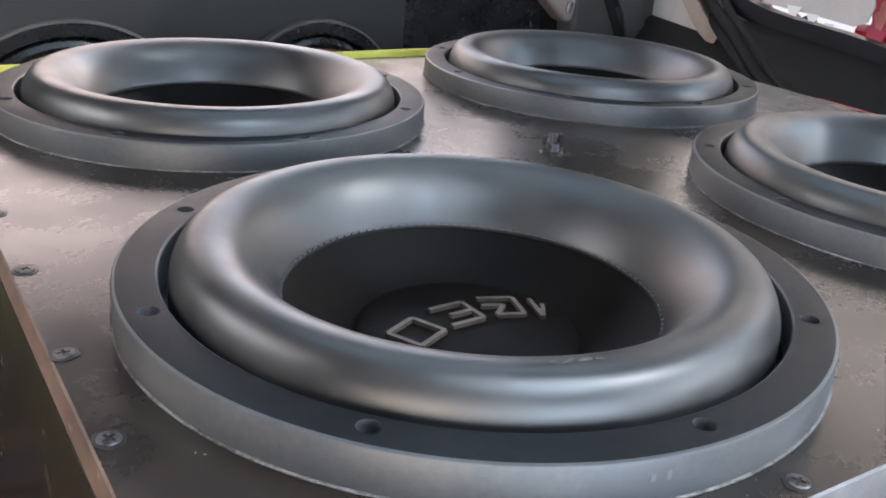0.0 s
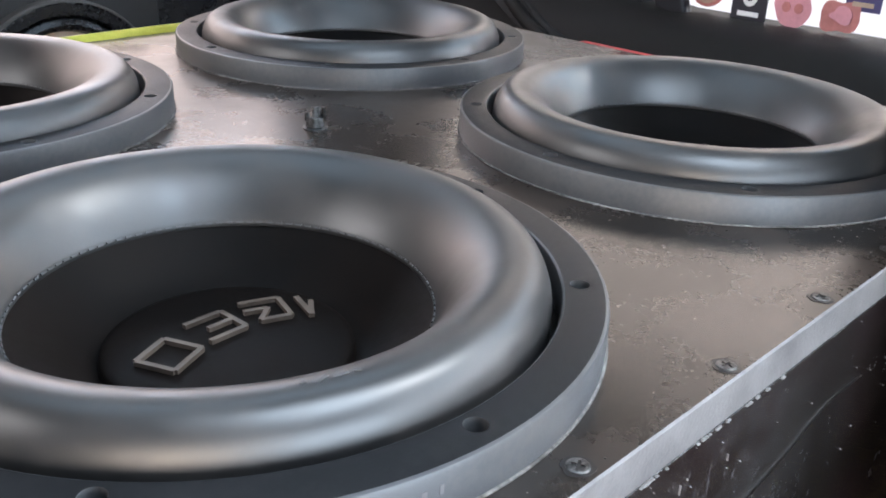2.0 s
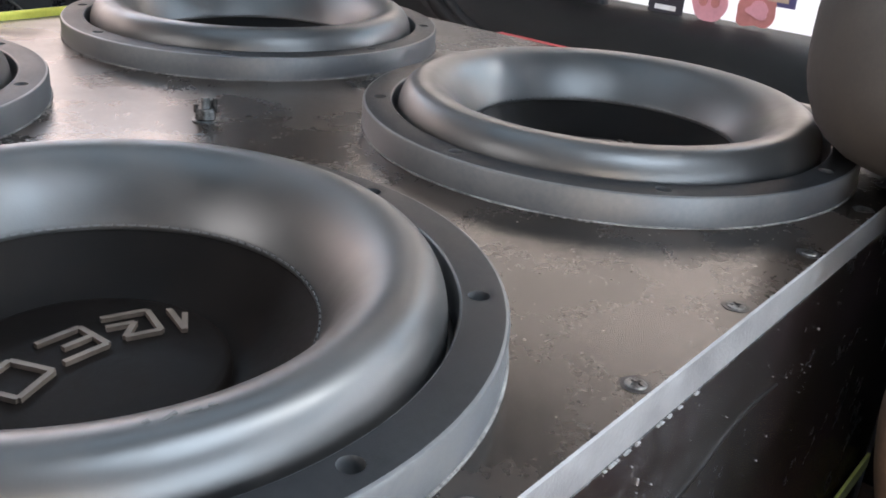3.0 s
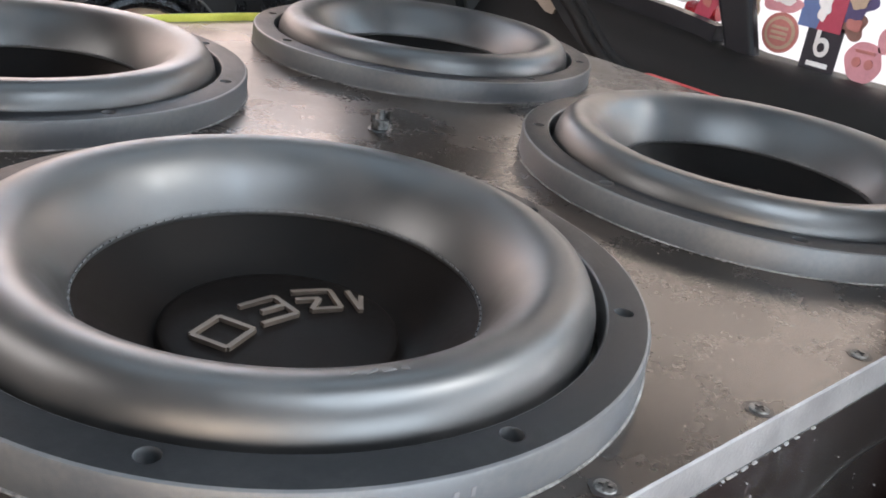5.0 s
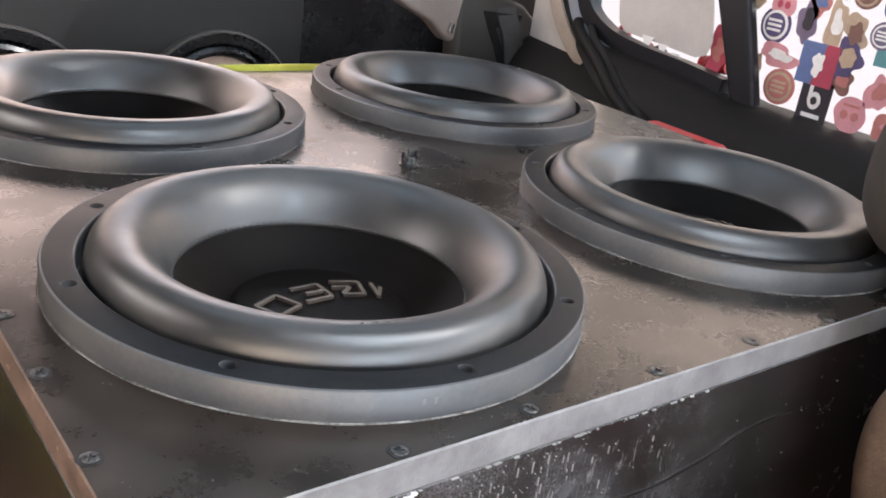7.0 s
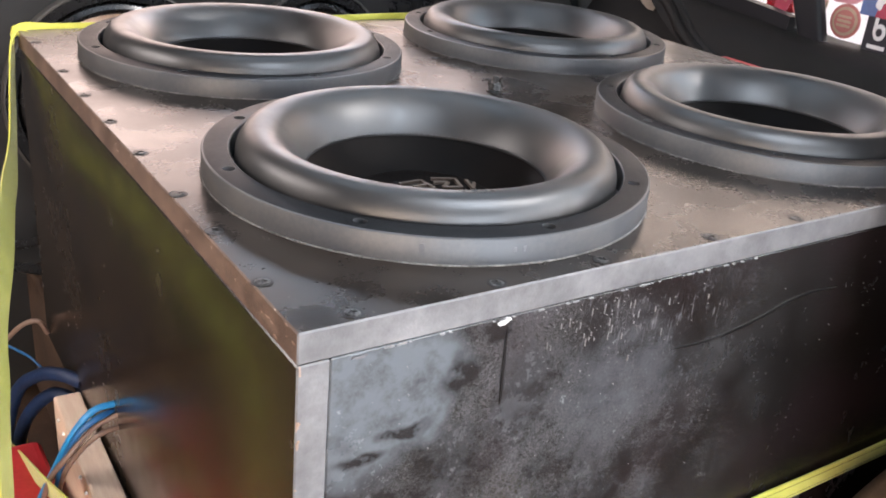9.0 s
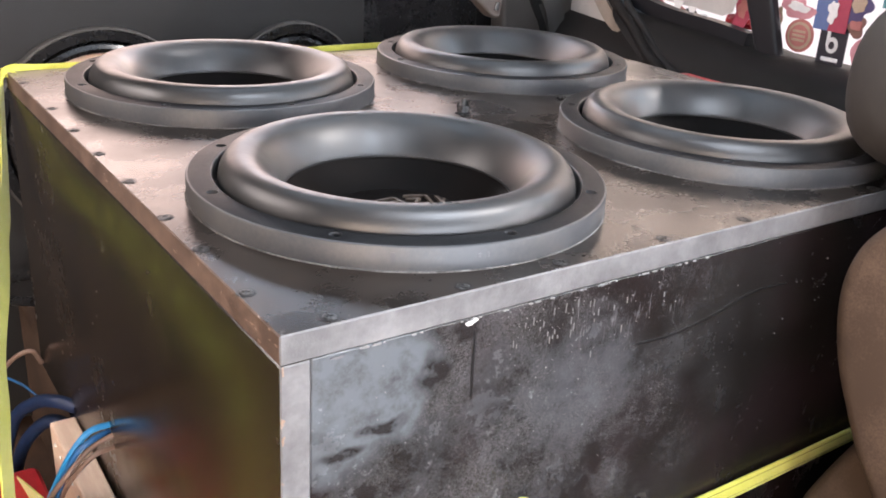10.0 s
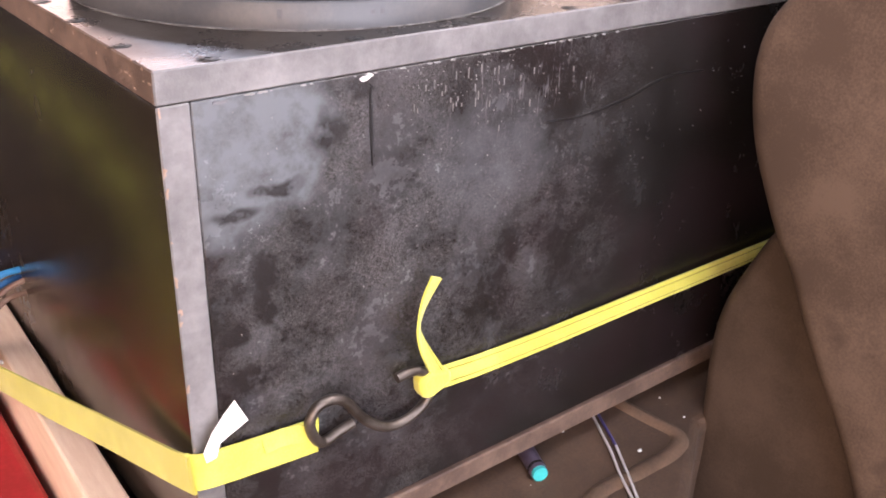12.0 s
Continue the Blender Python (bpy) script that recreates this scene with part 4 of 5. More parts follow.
stitches(piece(woofer, "cone"))
for cx, cy, turn, strokes in SHAPES:
    emblem(piece(woofer, "dust_cap"), cx, cy, turn, strokes)
for k, (x, y, turn) in enumerate(W4):
    m = pose(x, y, TOPZ, 0, 0, turn)
    if k == 0:
        woofer.matrix_basis = m
    else:
        copy_thing(woofer, m)
for a, w, t in ((-112.0, 0.0024, 20), (-109.0, 0.0060, 30), (-106.0, 0.0060, 5), (-103.2, 0.0036, -25)):
    bm = bmesh.new()
    bmesh.ops.create_cube(bm, size=1, matrix=Matrix.Rotation(radians(a), 4, "Z") @ pose(0.1225, 0, CREST_Z - 0.0001, 0, -4, 90 + t) @ Matrix.Diagonal((w * 0.8, 0.0012, 0.0008, 1)))
    part("faded_print", bm, MARKS, piece(woofer, "surround"), "faded pale printed mark")

# ---- worn spots on the box front ----
def splash(x, z, w, h, seed, mat, name, sides=11, wob=0.35, y=-0.0004):
    ob = part(name, slab_bm([(px, y, pz) for px, pz in disc(x, z, w, h, sides, 0.3, wob, seed)], 0.0012, "y"), mat)
    return under(ob, box)


def streak(points, w, mat, name, y=-0.0002):
    line = smooth_line([Vector((x, y, z)) for x, z in points], 6)
    n = len(line)
    left, right = [], []
    for i, p in enumerate(line):
        way = (line[min(i + 1, n - 1)] - line[max(i - 1, 0)]).normalized()
        s = Vector((-way.z, 0, way.x)) * w * (0.25 + 0.75 * math.sin(math.pi * (i + 0.5) / n)) / 2
        left.append(p + s)
        right.append(p - s)
    ob = part(name, slab_bm(left + right[::-1], 0.001, "y"), mat)
    return under(ob, box)


splash(0.1305, 0.5772, 0.0034, 0.0016, 3, CHIP, "chip")
splash(0.1345, 0.5788, 0.0018, 0.0011, 8, CHIP, "chip")
splash(0.036, 0.5778, 0.0045, 0.0009, 5, SCRATCH, "chip")
streak([(0.1345, 0.572), (0.1352, 0.545), (0.1362, 0.520)], 0.0022, SMEAR, "drip")
streak([(0.285, 0.5215), (0.326, 0.520), (0.372, 0.526), (0.403, 0.534), (0.430, 0.537), (0.463, 0.535)], 0.0022, SMEAR, "scratch")
rnd = random.Random(4)
bm = bmesh.new()
for k in range(120):
    x, z = rnd.uniform(0.03, 0.52), TOPZ - BOARD - 0.004 - abs(rnd.gauss(0, 0.09))
    if k < 50:
        x, z = rnd.gauss(0.20, 0.035), TOPZ - BOARD - 0.002 - abs(rnd.gauss(0, 0.020))
    if z < BASE + 0.03 or x < 0.024:
        continue
    s = rnd.uniform(0.00012, 0.0003)
    slab_bm([(px, -0.0002, pz) for px, pz in disc(x, z, s, s * rnd.uniform(0.6, 2.2), 6, rnd.uniform(0, 3), 0.3, k)], 0.001, "y", bm)
for k in range(30):
    x = rnd.gauss(0.215, 0.030)
    z = TOPZ - BOARD - 0.006 - abs(rnd.gauss(0.014, 0.014))
    h = rnd.uniform(0.0015, 0.006)
    slab_bm([(x - 0.00015, -0.0002, z), (x + 0.00018, -0.0002, z), (x + 0.0001, -0.0002, z - h), (x - 0.0001, -0.0002, z - h)], 0.001, "y", bm)
for k in range(40):
    x = rnd.uniform(0.05, 0.36)
    s = rnd.uniform(0.0004, 0.0013)
    slab_bm([(px, -0.0003, pz) for px, pz in disc(x, TOPZ - BOARD - 0.0015, s * 1.6, s * 0.5, 7, 0, 0.4, k + 300)], 0.001, "y", bm)
flecks_ob = part("paint_fleck", bm, plain("pale_fleck", (0.19, 0.185, 0.185), 0.8))
tagged(under(flecks_ob, box), "tiny pale paint flecks on the box front", kind="stuff")
bm = bmesh.new()
for k in range(30):
    y = 0.5 * rnd.uniform(0.0, 1.0) ** 2.6
    z = TOPZ - rnd.uniform(0.0, 0.017)
    s = rnd.uniform(0.0003, 0.0011)
    slab_bm([(-0.0002, py, pz) for py, pz in disc(y, z, s * rnd.uniform(0.8, 3.0), s * 0.7, 9, 0.4, 0.35, k + 500)], 0.001, "x", bm)
for k in range(22):
    z = rnd.uniform(BASE + 0.02, TOPZ - 0.02)
    s = rnd.uniform(0.0005, 0.0014)
    slab_bm([(-0.0002 + 0.002 * rnd.random(), py, pz) for py, pz in disc(0.0006, z, s, s * 2.6, 7, 0, 0.35, k + 700)], 0.001, "x", bm)
tagged(under(part("edge_chip", bm, plain("bare_chip", (0.26, 0.18, 0.135), 0.8)), box), "bare brown chips along the box edges", kind="stuff")

bm = bmesh.new()
for k in range(420):
    x, y = rnd.uniform(0.012, 0.60), rnd.uniform(0.012, 0.60) ** 1.25
    if any(math.hypot(x - cx, y - cy) < 0.168 for cx, cy, _ in W4):
        continue
    r = rnd.uniform(0.00018, 0.00048)
    bmesh.ops.create_icosphere(bm, subdivisions=1, radius=r, matrix=pose(x, y, TOPZ + r * 0.2, 0, 0, rnd.uniform(0, 180)) @ Matrix.Diagonal((rnd.uniform(0.8, 1.8), 1, 0.5, 1)))
tagged(under(part("dust_speck", bm, plain("pale_speck", (0.16, 0.145, 0.13), 0.9)), box), "fine pale dust on the box top", kind="stuff")

# small pale scuffs on the first ring
for a, r0, w, h in ((-123, 0.0, 0.0030, 0.010), (-103, 0.0, 0.0020, 0.005), (-100.8, 0.0, 0.0016, 0.006)):
    bm = bmesh.new()
    m = Matrix.Translation((W4[0][0], W4[0][1], TOPZ)) @ Matrix.Rotation(radians(a), 4, "Z") @ Matrix.Translation((RO - 0.0002, 0, 0.0105)) @ Matrix.Diagonal((0.0007, w, h * 0.6, 1))
    bmesh.ops.create_cube(bm, size=1, matrix=m)
    ob = part("scuff", bm, SCRATCH)
    ob.parent = woofer
    ob.matrix_parent_inverse = woofer.matrix_basis.inverted()

# ---- tie-down straps ----
def stitch_line(root, pts, ups, width, off, per=8):
    """A dark thread along a webbing band."""
    line, across = smooth_line(pts, per), smooth_line(ups, per)
    bm = bmesh.new()
    for i in range(0, len(line) - 1):
        way = (line[i + 1] - line[i])
        u = (across[i] - way.normalized() * across[i].dot(way.normalized())).normalized()
        n = way.normalized().cross(u)
        for sgn in (1, -1):
            for q in range(4):
                c = line[i] + way * (q + 0.4) / 4 + u * off + n * sgn * 0.00175
                e = way / 4 * 0.32
                vs = [bm.verts.new(c + e * a + u * 0.0005 * b) for a, b in ((-1, -1), (1, -1), (1, 1), (-1, 1))]
                bm.faces.new(vs)
    return tagged(part("stitching", bm, THREAD_DARK, root), kind="stuff")


tie = thing("ratchet_strap", "yellow webbing strap tied round the speaker box", "strap")
RAT = Vector((-0.060, 0.700, 0.085))
side_pts = [(0.086, -0.006, 0.3365), (0.045, -0.0045, 0.3385), (0.008, -0.0036, 0.3415), (-0.0034, 0.0000, 0.3425), (-0.0062, 0.010, 0.339), (-0.020, 0.130, 0.304), (-0.036, 0.22, 0.283), (-0.050, 0.295, 0.268), (-0.060, 0.39, 0.236), (-0.064, 0.55, 0.166), tuple(RAT)]
side_ups = [(0, 0, 1), (0, 0, 1), (0, 0, 1), (0, 0, 1), (0, 0.2, 1), (0, 0.2, 1), (0, 0.2, 1), (-0.1, 0.3, 1), (-0.2, 0.3, 1), (-0.2, 0.3, 1), (-0.3, 0.4, 1)]
part("webbing", band_bm(side_pts, side_ups, 0.0275, 0.0018, 10), WEBBING, tie)
part("webbing", band_bm([(0.084, -0.009, 0.341), (0.060, -0.0075, 0.347), (0.045, -0.006, 0.345)], [(0, 0.2, 1)] * 3, 0.012, 0.0018), WEBBING, tie)
up_pts = [(-0.122, 0.33, -0.015), (-0.116, 0.310, 0.180), (-0.110, 0.297, 0.310), (-0.103, 0.320, 0.382), (-0.092, 0.380, 0.412), (-0.074, 0.440, 0.452), (-0.053, 0.534, 0.478), (-0.030, 0.625, 0.500), (-0.008, 0.705, 0.585), (0.003, 0.7150, 0.6010), (0.05, 0.7215, 0.5985), (0.22, 0.7215, 0.5985), (0.42, 0.7215, 0.6000), (0.50, 0.7215, 0.6000), (0.54, 0.7215, 0.5975), (0.555, 0.7215, 0.58), (0.57, 0.7215, 0.40)]
up_ups = [(0.9, -0.0, -0.1), (0.9, -0.0, -0.1), (0.86, -0.0, -0.3), (0.82, 0.1, -0.48), (0.82, 0.1, -0.48), (0.82, 0.1, -0.48), (0.82, 0.1, -0.4), (0.82, -0.0, -0.2), (0.3, 0.9, 0.1), (0.1, 0.7, 0.6), (0, 0.15, 1), (0, 0.1, 1), (0, 0.1, 1), (0.1, 0.1, 1), (0.6, 0.05, 0.7), (1, 0, 0.1), (1, 0, 0)]
up_ups[:8] = [(0.55, 0.83, -0.10), (0.55, 0.83, -0.12), (0.55, 0.83, -0.2), (0.55, 0.83, -0.3), (0.55, 0.83, -0.3), (0.55, 0.83, -0.3), (0.50, 0.86, -0.3), (0.40, 0.90, -0.2)]
part("webbing", band_bm(up_pts[:10], up_ups[:10], 0.0215, 0.0016, 10), WEBBING, tie)
part("webbing", band_bm(up_pts[8:], up_ups[8:], 0.0125, 0.0016, 10), WEBBING, tie)
loop_pts = [(-0.062, 0.695, 0.09), (-0.075, 0.66, 0.105), (-0.060, 0.60, 0.100), (-0.035, 0.55, 0.06), (-0.02, 0.52, 0.0)]
part("tail", band_bm(loop_pts, [(0.5, 0.6, 0.6)] * 5, 0.026, 0.0016), WEBBING, tie)

pull = thing("tie_strap", "yellow webbing strap knotted to a steel hook", "strap")
pull_pts = [(0.190, -0.0085, 0.3435), (0.203, -0.0070, 0.3418), (0.230, -0.0060, 0.3392), (0.30, -0.0055, 0.3372), (0.40, -0.0055, 0.3372), (0.55, -0.006, 0.3370), (0.75, -0.0055, 0.3365)]
pull_ups = [(0, 0.8, 0.8), (0, 0.6, 1), (0, 0.45, 1), (0, 0.3, 1), (0, 0.2, 1), (0, 0.1, 1), (0, 0, 1)]
part("webbing", band_bm(pull_pts, pull_ups, 0.0158, 0.0022, 10), WEBBING, pull)
for off in (-0.0046, 0.0044):
    stitch_line(pull, pull_pts, pull_ups, 0.0158, off, 10)
tail_pts = [(0.186, -0.0135, 0.349), (0.1795, -0.0135, 0.360), (0.1705, -0.0130, 0.378), (0.1655, -0.0130, 0.393), (0.1675, -0.0125, 0.407), (0.1720, -0.013, 0.420), (0.1790, -0.014, 0.4335)]
tail_ups = [(1, 0.0, 0.5), (1, 0.3, 0.4), (1, 0.7, 0.3), (0.8, 0.9, 0.1), (0.9, 0.7, -0.1), (1, 0.4, -0.3), (1, 0.2, -0.4)]
part("tail", band_bm(tail_pts, tail_ups, 0.0112, 0.0016), WEBBING, pull)
stitch_line(pull, tail_pts[:4], tail_ups[:4], 0.0112, 0.0030, 8)
# the webbing folded round the hook, and pinched where the strap leaves it
fold_line = [(0.1652, 0.3530), (0.1668, 0.3400), (0.1730, 0.3345), (0.1790, 0.3350), (0.1880, 0.3385), (0.1955, 0.3425), (0.1945, 0.3525), (0.1880, 0.3555), (0.1800, 0.3570), (0.1715, 0.3590)]
knot = part("knot", slab_bm([(x, -0.0165, z) for x, z in fold_line], 0.0120, "y"), WEBBING, pull)
bv = knot.modifiers.new("soft", "BEVEL")
bv.width, bv.segments = 0.0038, 3

hook = thing("s_hook", "dark steel S-shaped hook joining two yellow straps", "hook")
HOOK = [(0.1130, 0.3362), (0.1004, 0.3330), (0.0890, 0.3299), (0.0800, 0.3400), (0.0760, 0.3550), (0.0826, 0.3654), (0.0945, 0.3662), (0.1042, 0.3603), (0.1109, 0.3505), (0.1191, 0.3393), (0.1286, 0.3299), (0.1408, 0.3227),
        (0.1558, 0.3217), (0.1685, 0.3264), (0.1761, 0.3334), (0.1795, 0.3430), (0.1766, 0.3520), (0.1678, 0.3598), (0.1577, 0.3622), (0.1479, 0.3612)]
rod = part("rod", tube_bm([(x, -0.0115 + (0.0035 if k < 3 else 0.0) - (0.002 if 3 < k < 9 else 0.0), z) for k, (x, z) in enumerate(HOOK)], 0.0038, 14), DARK_STEEL, hook)
shade_auto(rod, 60)
paper = part("paper_tag", slab_bm([(0.0055, -0.0065, 0.350), (0.012, -0.0075, 0.352), (0.0145, -0.0085, 0.3625), (0.0335, -0.011, 0.374), (0.0255, -0.011, 0.392), (0.0185, -0.009, 0.383), (0.0100, -0.0075, 0.371), (0.0040, -0.0065, 0.358)], 0.0006, "y"), PAPER)
tagged(paper, "folded white paper tag tucked behind the yellow strap", "paper tag")

# ---- seat pressed against the box ----
def padded(rear, front_y, x0, x1, soft, seed):
    """An upholstered block: a rear line of (y, z) from the top down, its front at front_y, its flanks at x0 and x1."""
    bm = bmesh.new()
    line = [(p.x, p.y) for p in smooth_line([Vector((y, z, 0)) for y, z in rear], 8)]
    rings = []
    for k, (y, z) in enumerate([line[0]] * 4 + line):
        inset, lift = [(0.06, 0.010), (0.035, 0.009), (0.018, 0.006), (0.006, 0.003)][k] if k < 4 else (0.0, 0.0)
        a0, a1, b0, b1 = x0 + inset, x1 - inset, front_y + inset, y - inset
        outline = []
        for cx, cy, start in ((a1 - soft, b1 - soft, 0), (a0 + soft, b1 - soft, 90), (a0 + soft, b0 + soft, 180), (a1 - soft, b0 + soft, 270)):
            outline += [(cx + soft * math.cos(radians(start + 15 * q)), cy + soft * math.sin(radians(start + 15 * q))) for q in range(7)]
            if start == 90:
                outline += [(a0, b1 - soft + (b0 - b1 + 2 * soft) * q / 20) for q in range(1, 20)]
        ring = []
        for x, yy in outline:
            fold = 0.0030 * noise.noise((x * 6, yy * 9, z * 9 + seed)) + 0.0014 * noise.noise((x * 20, yy * 30, z * 24 + seed))
            ring.append(bm.verts.new((x + fold, yy + fold * 0.3, z + lift)))
        rings.append(ring)
    n = len(rings[0])
    for one, two in zip(rings, rings[1:]):
        for k in range(n):
            j = (k + 1) % n
            bm.faces.new((one[k], one[j], two[j], two[k]))
    bm.faces.new(rings[0])
    bm.faces.new(rings[-1])
    return bm


seat = thing("car_seat", "brown-grey fabric car seat pressed against the speaker box", "seat", (0.75, -0.25, 0.0))
REAR = [(-0.100, 0.642), (-0.071, 0.612), (-0.054, 0.586), (-0.048, 0.556), (-0.051, 0.523), (-0.060, 0.490), (-0.075, 0.458), (-0.093, 0.425), (-0.112, 0.400), (-0.133, 0.361), (-0.153, 0.328), (-0.180, 0.285), (-0.207, 0.235), (-0.235, 0.150), (-0.262, 0.02)]
upper = part("backrest", padded(REAR, -0.60, 0.450, 0.905, 0.018, 3.0), CLOTH, smooth=True)
under(upper, seat)
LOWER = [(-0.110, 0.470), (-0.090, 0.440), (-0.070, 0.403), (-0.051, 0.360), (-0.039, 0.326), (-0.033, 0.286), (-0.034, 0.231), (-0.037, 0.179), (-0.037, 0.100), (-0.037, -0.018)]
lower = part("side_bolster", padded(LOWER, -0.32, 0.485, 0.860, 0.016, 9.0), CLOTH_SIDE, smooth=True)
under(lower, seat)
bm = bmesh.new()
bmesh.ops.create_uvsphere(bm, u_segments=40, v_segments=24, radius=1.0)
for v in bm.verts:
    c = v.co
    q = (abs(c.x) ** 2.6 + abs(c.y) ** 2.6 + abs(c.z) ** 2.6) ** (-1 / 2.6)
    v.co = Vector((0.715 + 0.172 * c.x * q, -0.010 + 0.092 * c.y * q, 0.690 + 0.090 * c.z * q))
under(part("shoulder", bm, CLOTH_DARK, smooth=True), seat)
X_FLANK = 0.4480
for name, line, r, mat in (("piping", [(-0.131, 0.622), (-0.122, 0.594), (-0.129, 0.571), (-0.142, 0.545), (-0.156, 0.520), (-0.171, 0.491), (-0.190, 0.440)], 0.0011, PIPING),
                           ("piping", [(-0.136, 0.622), (-0.127, 0.594), (-0.134, 0.571), (-0.147, 0.545), (-0.161, 0.520), (-0.176, 0.491), (-0.195, 0.440)], 0.0008, PIPING),
                           ("seam", [(-0.116, 0.407), (-0.142, 0.430), (-0.180, 0.454), (-0.24, 0.478), (-0.33, 0.490)], 0.0013, CLOTH_DARK),
                           ("rear_piping", [(y - 0.004, z - 0.001) for y, z in REAR[6:]], 0.0010, PIPING)):
    ob = part(name, tube_bm([(X_FLANK + (0.006 if name == "rear_piping" else 0.0), y, z) for y, z in line], r, 8, 4), mat)
    shade_auto(ob, 60)
    ob.parent = upper
    ob.matrix_parent_inverse = Matrix.Translation(seat.location).inverted()

# ---- floor clutter in front ----
pen = thing("flashlight", "slim dark violet pen torch with a teal end cap", "pen torch", (0.29, -0.02, 0.211))
for name, pts, r, mat in (("barrel", [(0.3115, 0.030, 0.2125), (0.2935, -0.0185, 0.2125)], 0.0078, PEN), ("cap", [(0.2935, -0.0185, 0.2125), (0.2922, -0.0222, 0.2125)], 0.0068, TEAL), ("collar", [(0.2957, -0.0128, 0.2125), (0.2949, -0.0150, 0.2125)], 0.0083, GLOSS_BLACK)):
    ob = part(name, tube_bm(pts, r, 20, 1), mat)
    shade_auto(ob, 40)
    under(ob, pen)
for pts, mat, lab in (([(0.4224, 0.0641, 0.2088), (0.4012, 0.0261, 0.2088), (0.3835, -0.0056, 0.2088), (0.3697, -0.0312, 0.2088), (0.3511, -0.0604, 0.2088), (0.3391, -0.0829, 0.2088), (0.3271, -0.1054, 0.2088)], SILVER, "silver thin cable from under the box"),
                      ([(0.4223, 0.0578, 0.2088), (0.4061, 0.0248, 0.2088), (0.3926, -0.0027, 0.2088), (0.3787, -0.0297, 0.2088)], VIOLET, "violet thin cable from under the box"),
                      ([(0.3787, -0.0297, 0.2088), (0.3587, -0.0614, 0.2088), (0.3430, -0.0857, 0.2088), (0.3273, -0.1100, 0.2088)], SILVER, "bare silver end of a thin cable")):
    ob = part("thin_cable", tube_bm(pts, 0.0013, 8), mat)
    shade_auto(ob, 60)
    tagged(ob, lab, "cable", "thin cables in front of the box")
fold = part("carpet_fold", tube_bm([(0.4343, 0.0252, 0.1995), (0.4353, 0.0061, 0.1995), (0.4383, -0.0182, 0.1995), (0.4410, -0.0500, 0.1995), (0.4170, -0.0632, 0.1995), (0.3709, -0.0637, 0.1995), (0.3146, -0.0635, 0.1995), (0.2700, -0.1000, 0.1995)], 0.0100, 16), FLOOR_LIGHTER)
shade_auto(fold, 60)
under(fold, platform)
for x, y, s in ((0.3576, 0.0169, 0.0016), (0.3945, -0.0442, 0.002), (0.4682, -0.0351, 0.0012), (0.4738, -0.0005, 0.0012)):
    bm = bmesh.new()
    bmesh.ops.create_icosphere(bm, subdivisions=2, radius=s, matrix=pose(x, y, 0.2055) @ Matrix.Diagonal((1.3, 0.9, 0.6, 1)))
    tagged(part("paper_crumb", bm, PAPER), "tiny white paper crumb on the brown carpet", "crumb", "crumbs on the carpet")
# ---- clutter beside the box ----
crate = thing("red_case", "bright red plastic case on the floor beside the box", "case", (-0.16, 0.3, 0.0))
under(part("body", box_bm((-0.110, 0.16, -0.02), (-0.041, 0.575, 0.176), 0.010, 3), RED), crate)
under(part("lid_rim", box_bm((-0.112, 0.158, 0.130), (-0.0395, 0.577, 0.137), 0.002, 1), RED), crate)
plank_root = thing("wooden_plank", "pale pine plank standing on edge beside the box", "plank")
bm = box_bm((-0.0140, -0.300, -0.02), (0.0140, 0.300, 0.245), 0.0025, 2)
bmesh.ops.transform(bm, matrix=pose(-0.0210, 0.243, 0, 0, 0, -1.2), verts=bm.verts[:])
part("board", bm, WOOD, plank_root)
for k in range(6):
    bm = bmesh.new()
    bmesh.ops.create_uvsphere(bm, u_segments=8, v_segments=6, radius=0.0022, matrix=pose(-0.0298 - 0.0006 * k, 0.515 - 0.026 * k, 0.232))
    part("nail", bm, PAPER, plank_root)
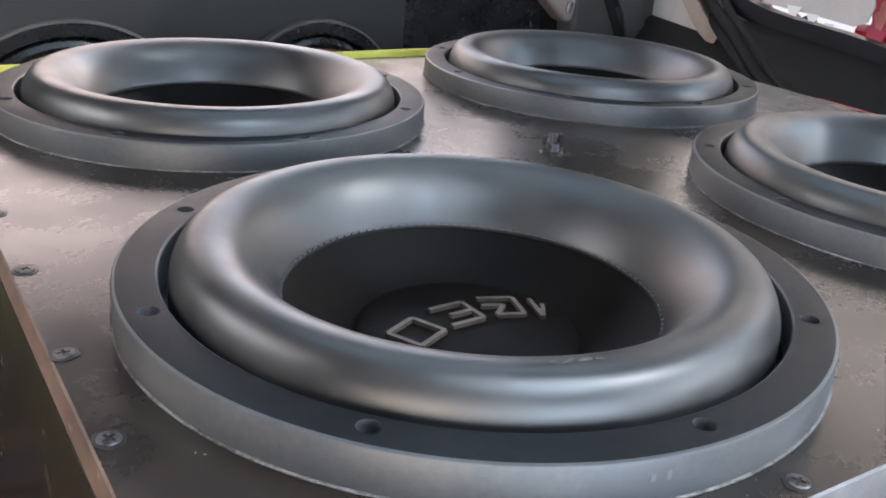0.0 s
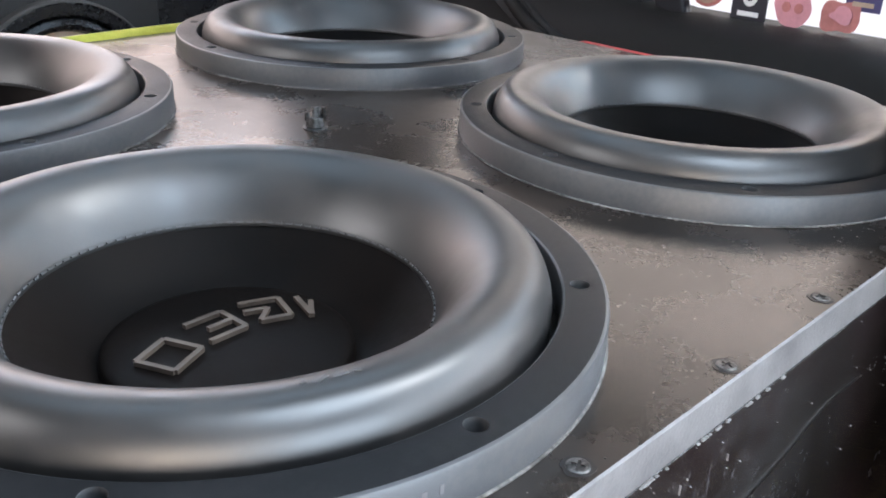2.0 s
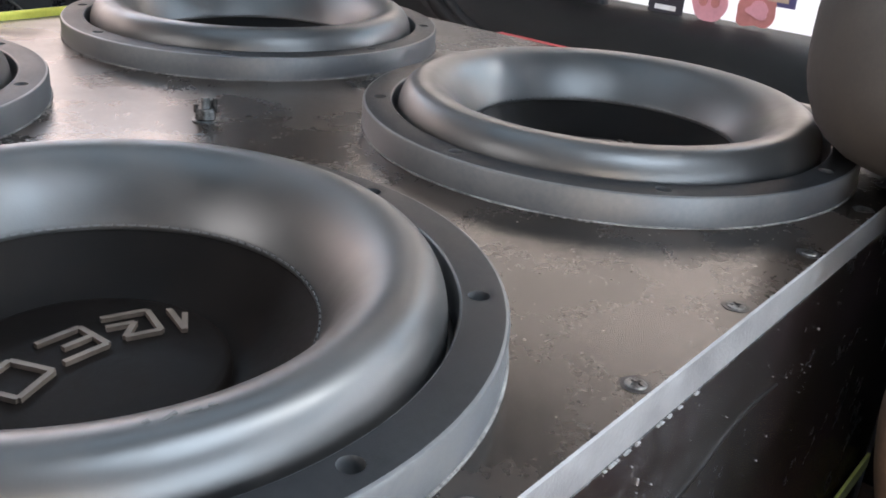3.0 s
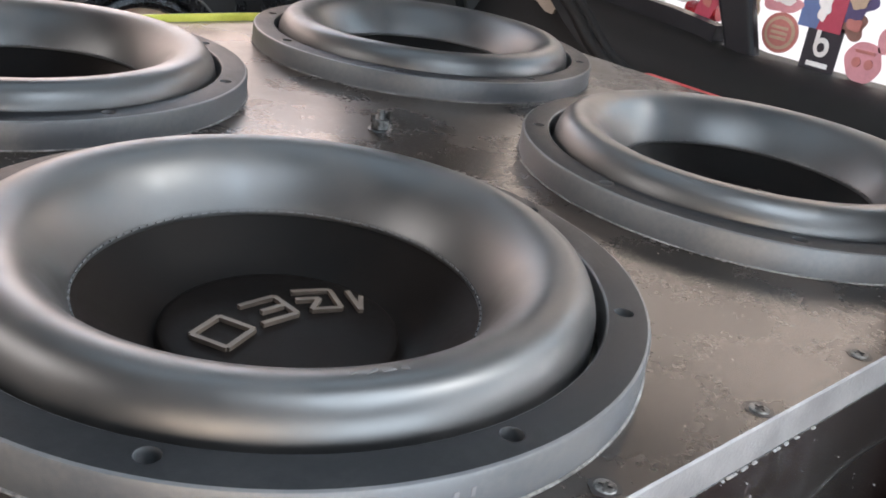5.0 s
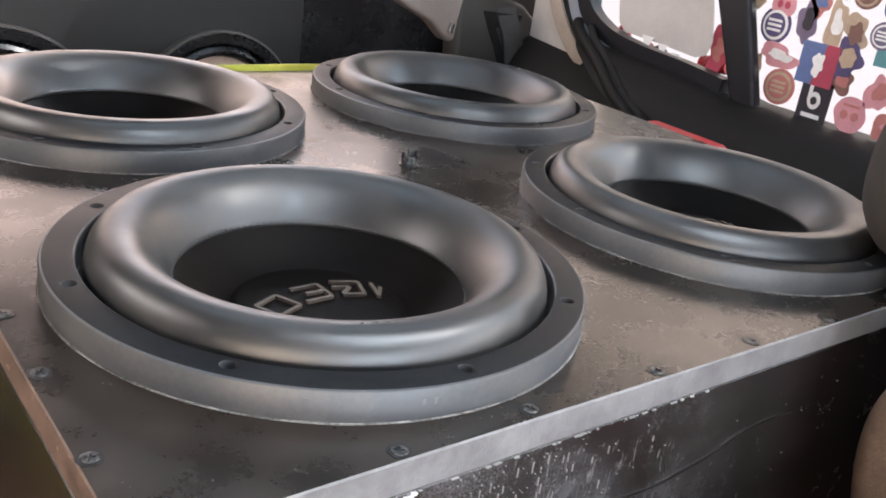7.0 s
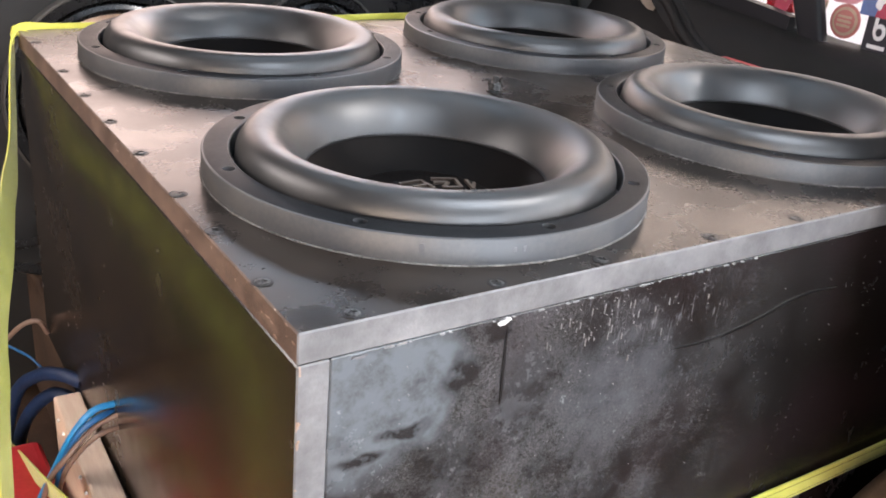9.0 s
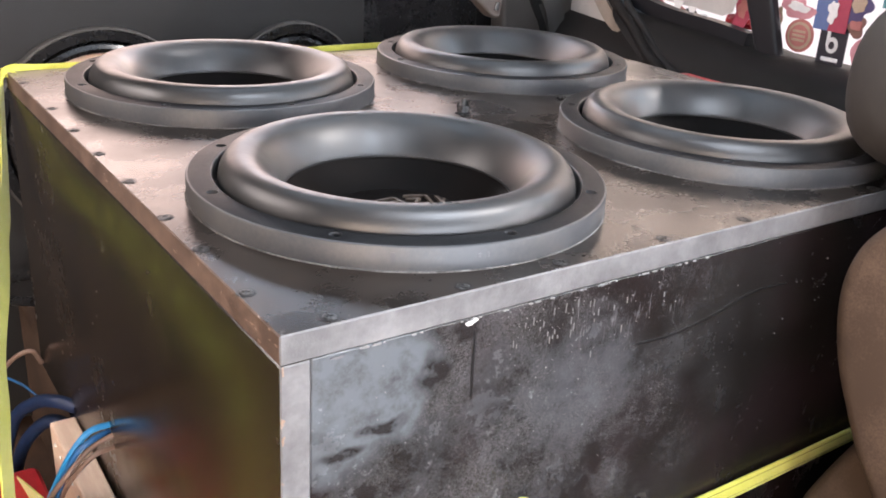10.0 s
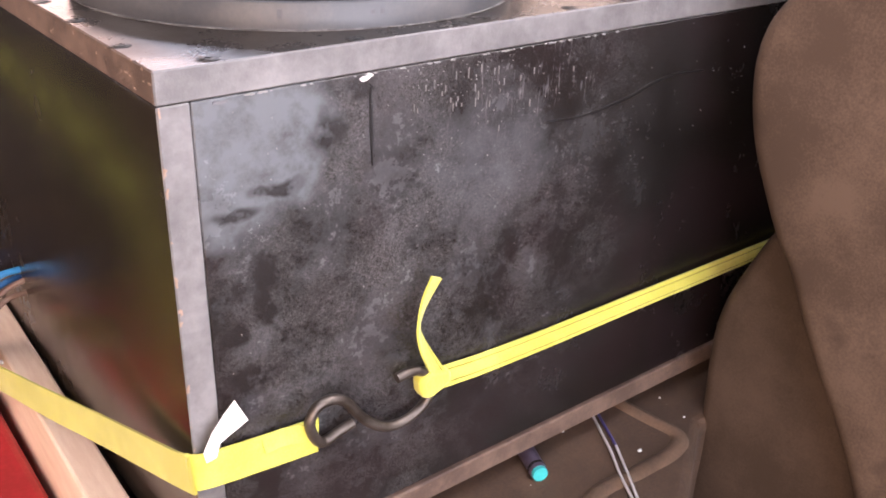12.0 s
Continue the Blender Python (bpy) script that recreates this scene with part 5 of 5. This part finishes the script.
for pts, r, mat, lab in (
    ([(0.004, 0.395, 0.3180), (-0.020, 0.393, 0.3165), (-0.040, 0.393, 0.295), (-0.054, 0.410, 0.252), (-0.064, 0.430, 0.212), (-0.076, 0.45, 0.166)], 0.0033, BLUE, "light blue cable entering the box side"),
    ([(0.004, 0.397, 0.3095), (-0.018, 0.386, 0.312), (-0.038, 0.386, 0.297), (-0.052, 0.402, 0.250), (-0.056, 0.415, 0.205), (-0.062, 0.43, 0.166)], 0.0030, BLUE_DARK, "darker blue cable entering the box side"),
    ([(0.004, 0.384, 0.3125), (-0.020, 0.387, 0.303), (-0.048, 0.380, 0.282), (-0.060, 0.405, 0.245), (-0.066, 0.425, 0.205), (-0.072, 0.44, 0.166)], 0.0027, BROWN, "brown cable entering the box side"),
    ([(0.004, 0.385, 0.2980), (-0.020, 0.380, 0.2975), (-0.040, 0.388, 0.274), (-0.052, 0.405, 0.235), (-0.060, 0.42, 0.166)], 0.0027, BROWN, "brown cable entering the box side"),
    ([(0.004, 0.550, 0.250), (-0.014, 0.572, 0.252), (-0.032, 0.608, 0.235), (-0.050, 0.655, 0.188), (-0.062, 0.70, 0.09), (-0.065, 0.72, -0.015)], 0.0078, NAVY, "thick navy cable entering the box side"),
    ([(0.004, 0.585, 0.205), (-0.020, 0.610, 0.205), (-0.045, 0.650, 0.150), (-0.055, 0.70, 0.05), (-0.055, 0.72, -0.015)], 0.0078, NAVY, "thick navy cable sagging to the floor"),
    ([(0.004, 0.73, 0.345), (-0.015, 0.86, 0.286), (-0.05, 1.00, 0.235), (-0.16, 1.06, 0.20)], 0.0065, GLOSS_BLACK, "black hose behind the box"),
    ([(0.004, 0.73, 0.306), (-0.017, 0.86, 0.257), (-0.05, 1.00, 0.21), (-0.16, 1.06, 0.17)], 0.0065, GLOSS_BLACK, "black hose behind the box"),
    ([(-0.002, 0.70, 0.235), (-0.014, 0.70, 0.255), (-0.040, 0.71, 0.238), (-0.062, 0.73, 0.18), (-0.07, 0.75, 0.0)], 0.003, BROWN, "brown cable loop behind the strap"),
    ([(-0.018, 0.65, 0.215), (-0.034, 0.68, 0.225), (-0.058, 0.72, 0.215), (-0.075, 0.75, 0.12)], 0.0016, BLUE_DARK, "thin dark blue wire behind the strap"),
):
    ob = part("cable", tube_bm(pts, r, 12), mat)
    shade_auto(ob, 60)
    tagged(ob, lab, "cable", "cables beside the box")
ratchet = thing("ratchet_buckle", "steel ratchet buckle with a red handle on the yellow strap", "ratchet", tuple(RAT))
for name, lo, hi, mat in (("plate", (-0.080, 0.690, 0.040), (-0.077, 0.726, 0.100), STEEL), ("plate", (-0.046, 0.690, 0.040), (-0.043, 0.726, 0.100), STEEL), ("handle", (-0.092, 0.668, 0.035), (-0.070, 0.690, 0.075), RED)):
    under(part(name, box_bm(lo, hi, 0.001, 1), mat), ratchet)
for z in (0.058, 0.084):
    ob = part("spindle", tube_bm([(-0.086, 0.702, z), (-0.038, 0.702, z)], 0.006, 14, 1), BRASS)
    shade_auto(ob, 40)
    under(ob, ratchet)
ob = part("hanger", box_bm((-0.075, 0.690, -0.02), (-0.048, 0.715, 0.045), 0.003, 1), DARK_STEEL)
under(ob, ratchet)
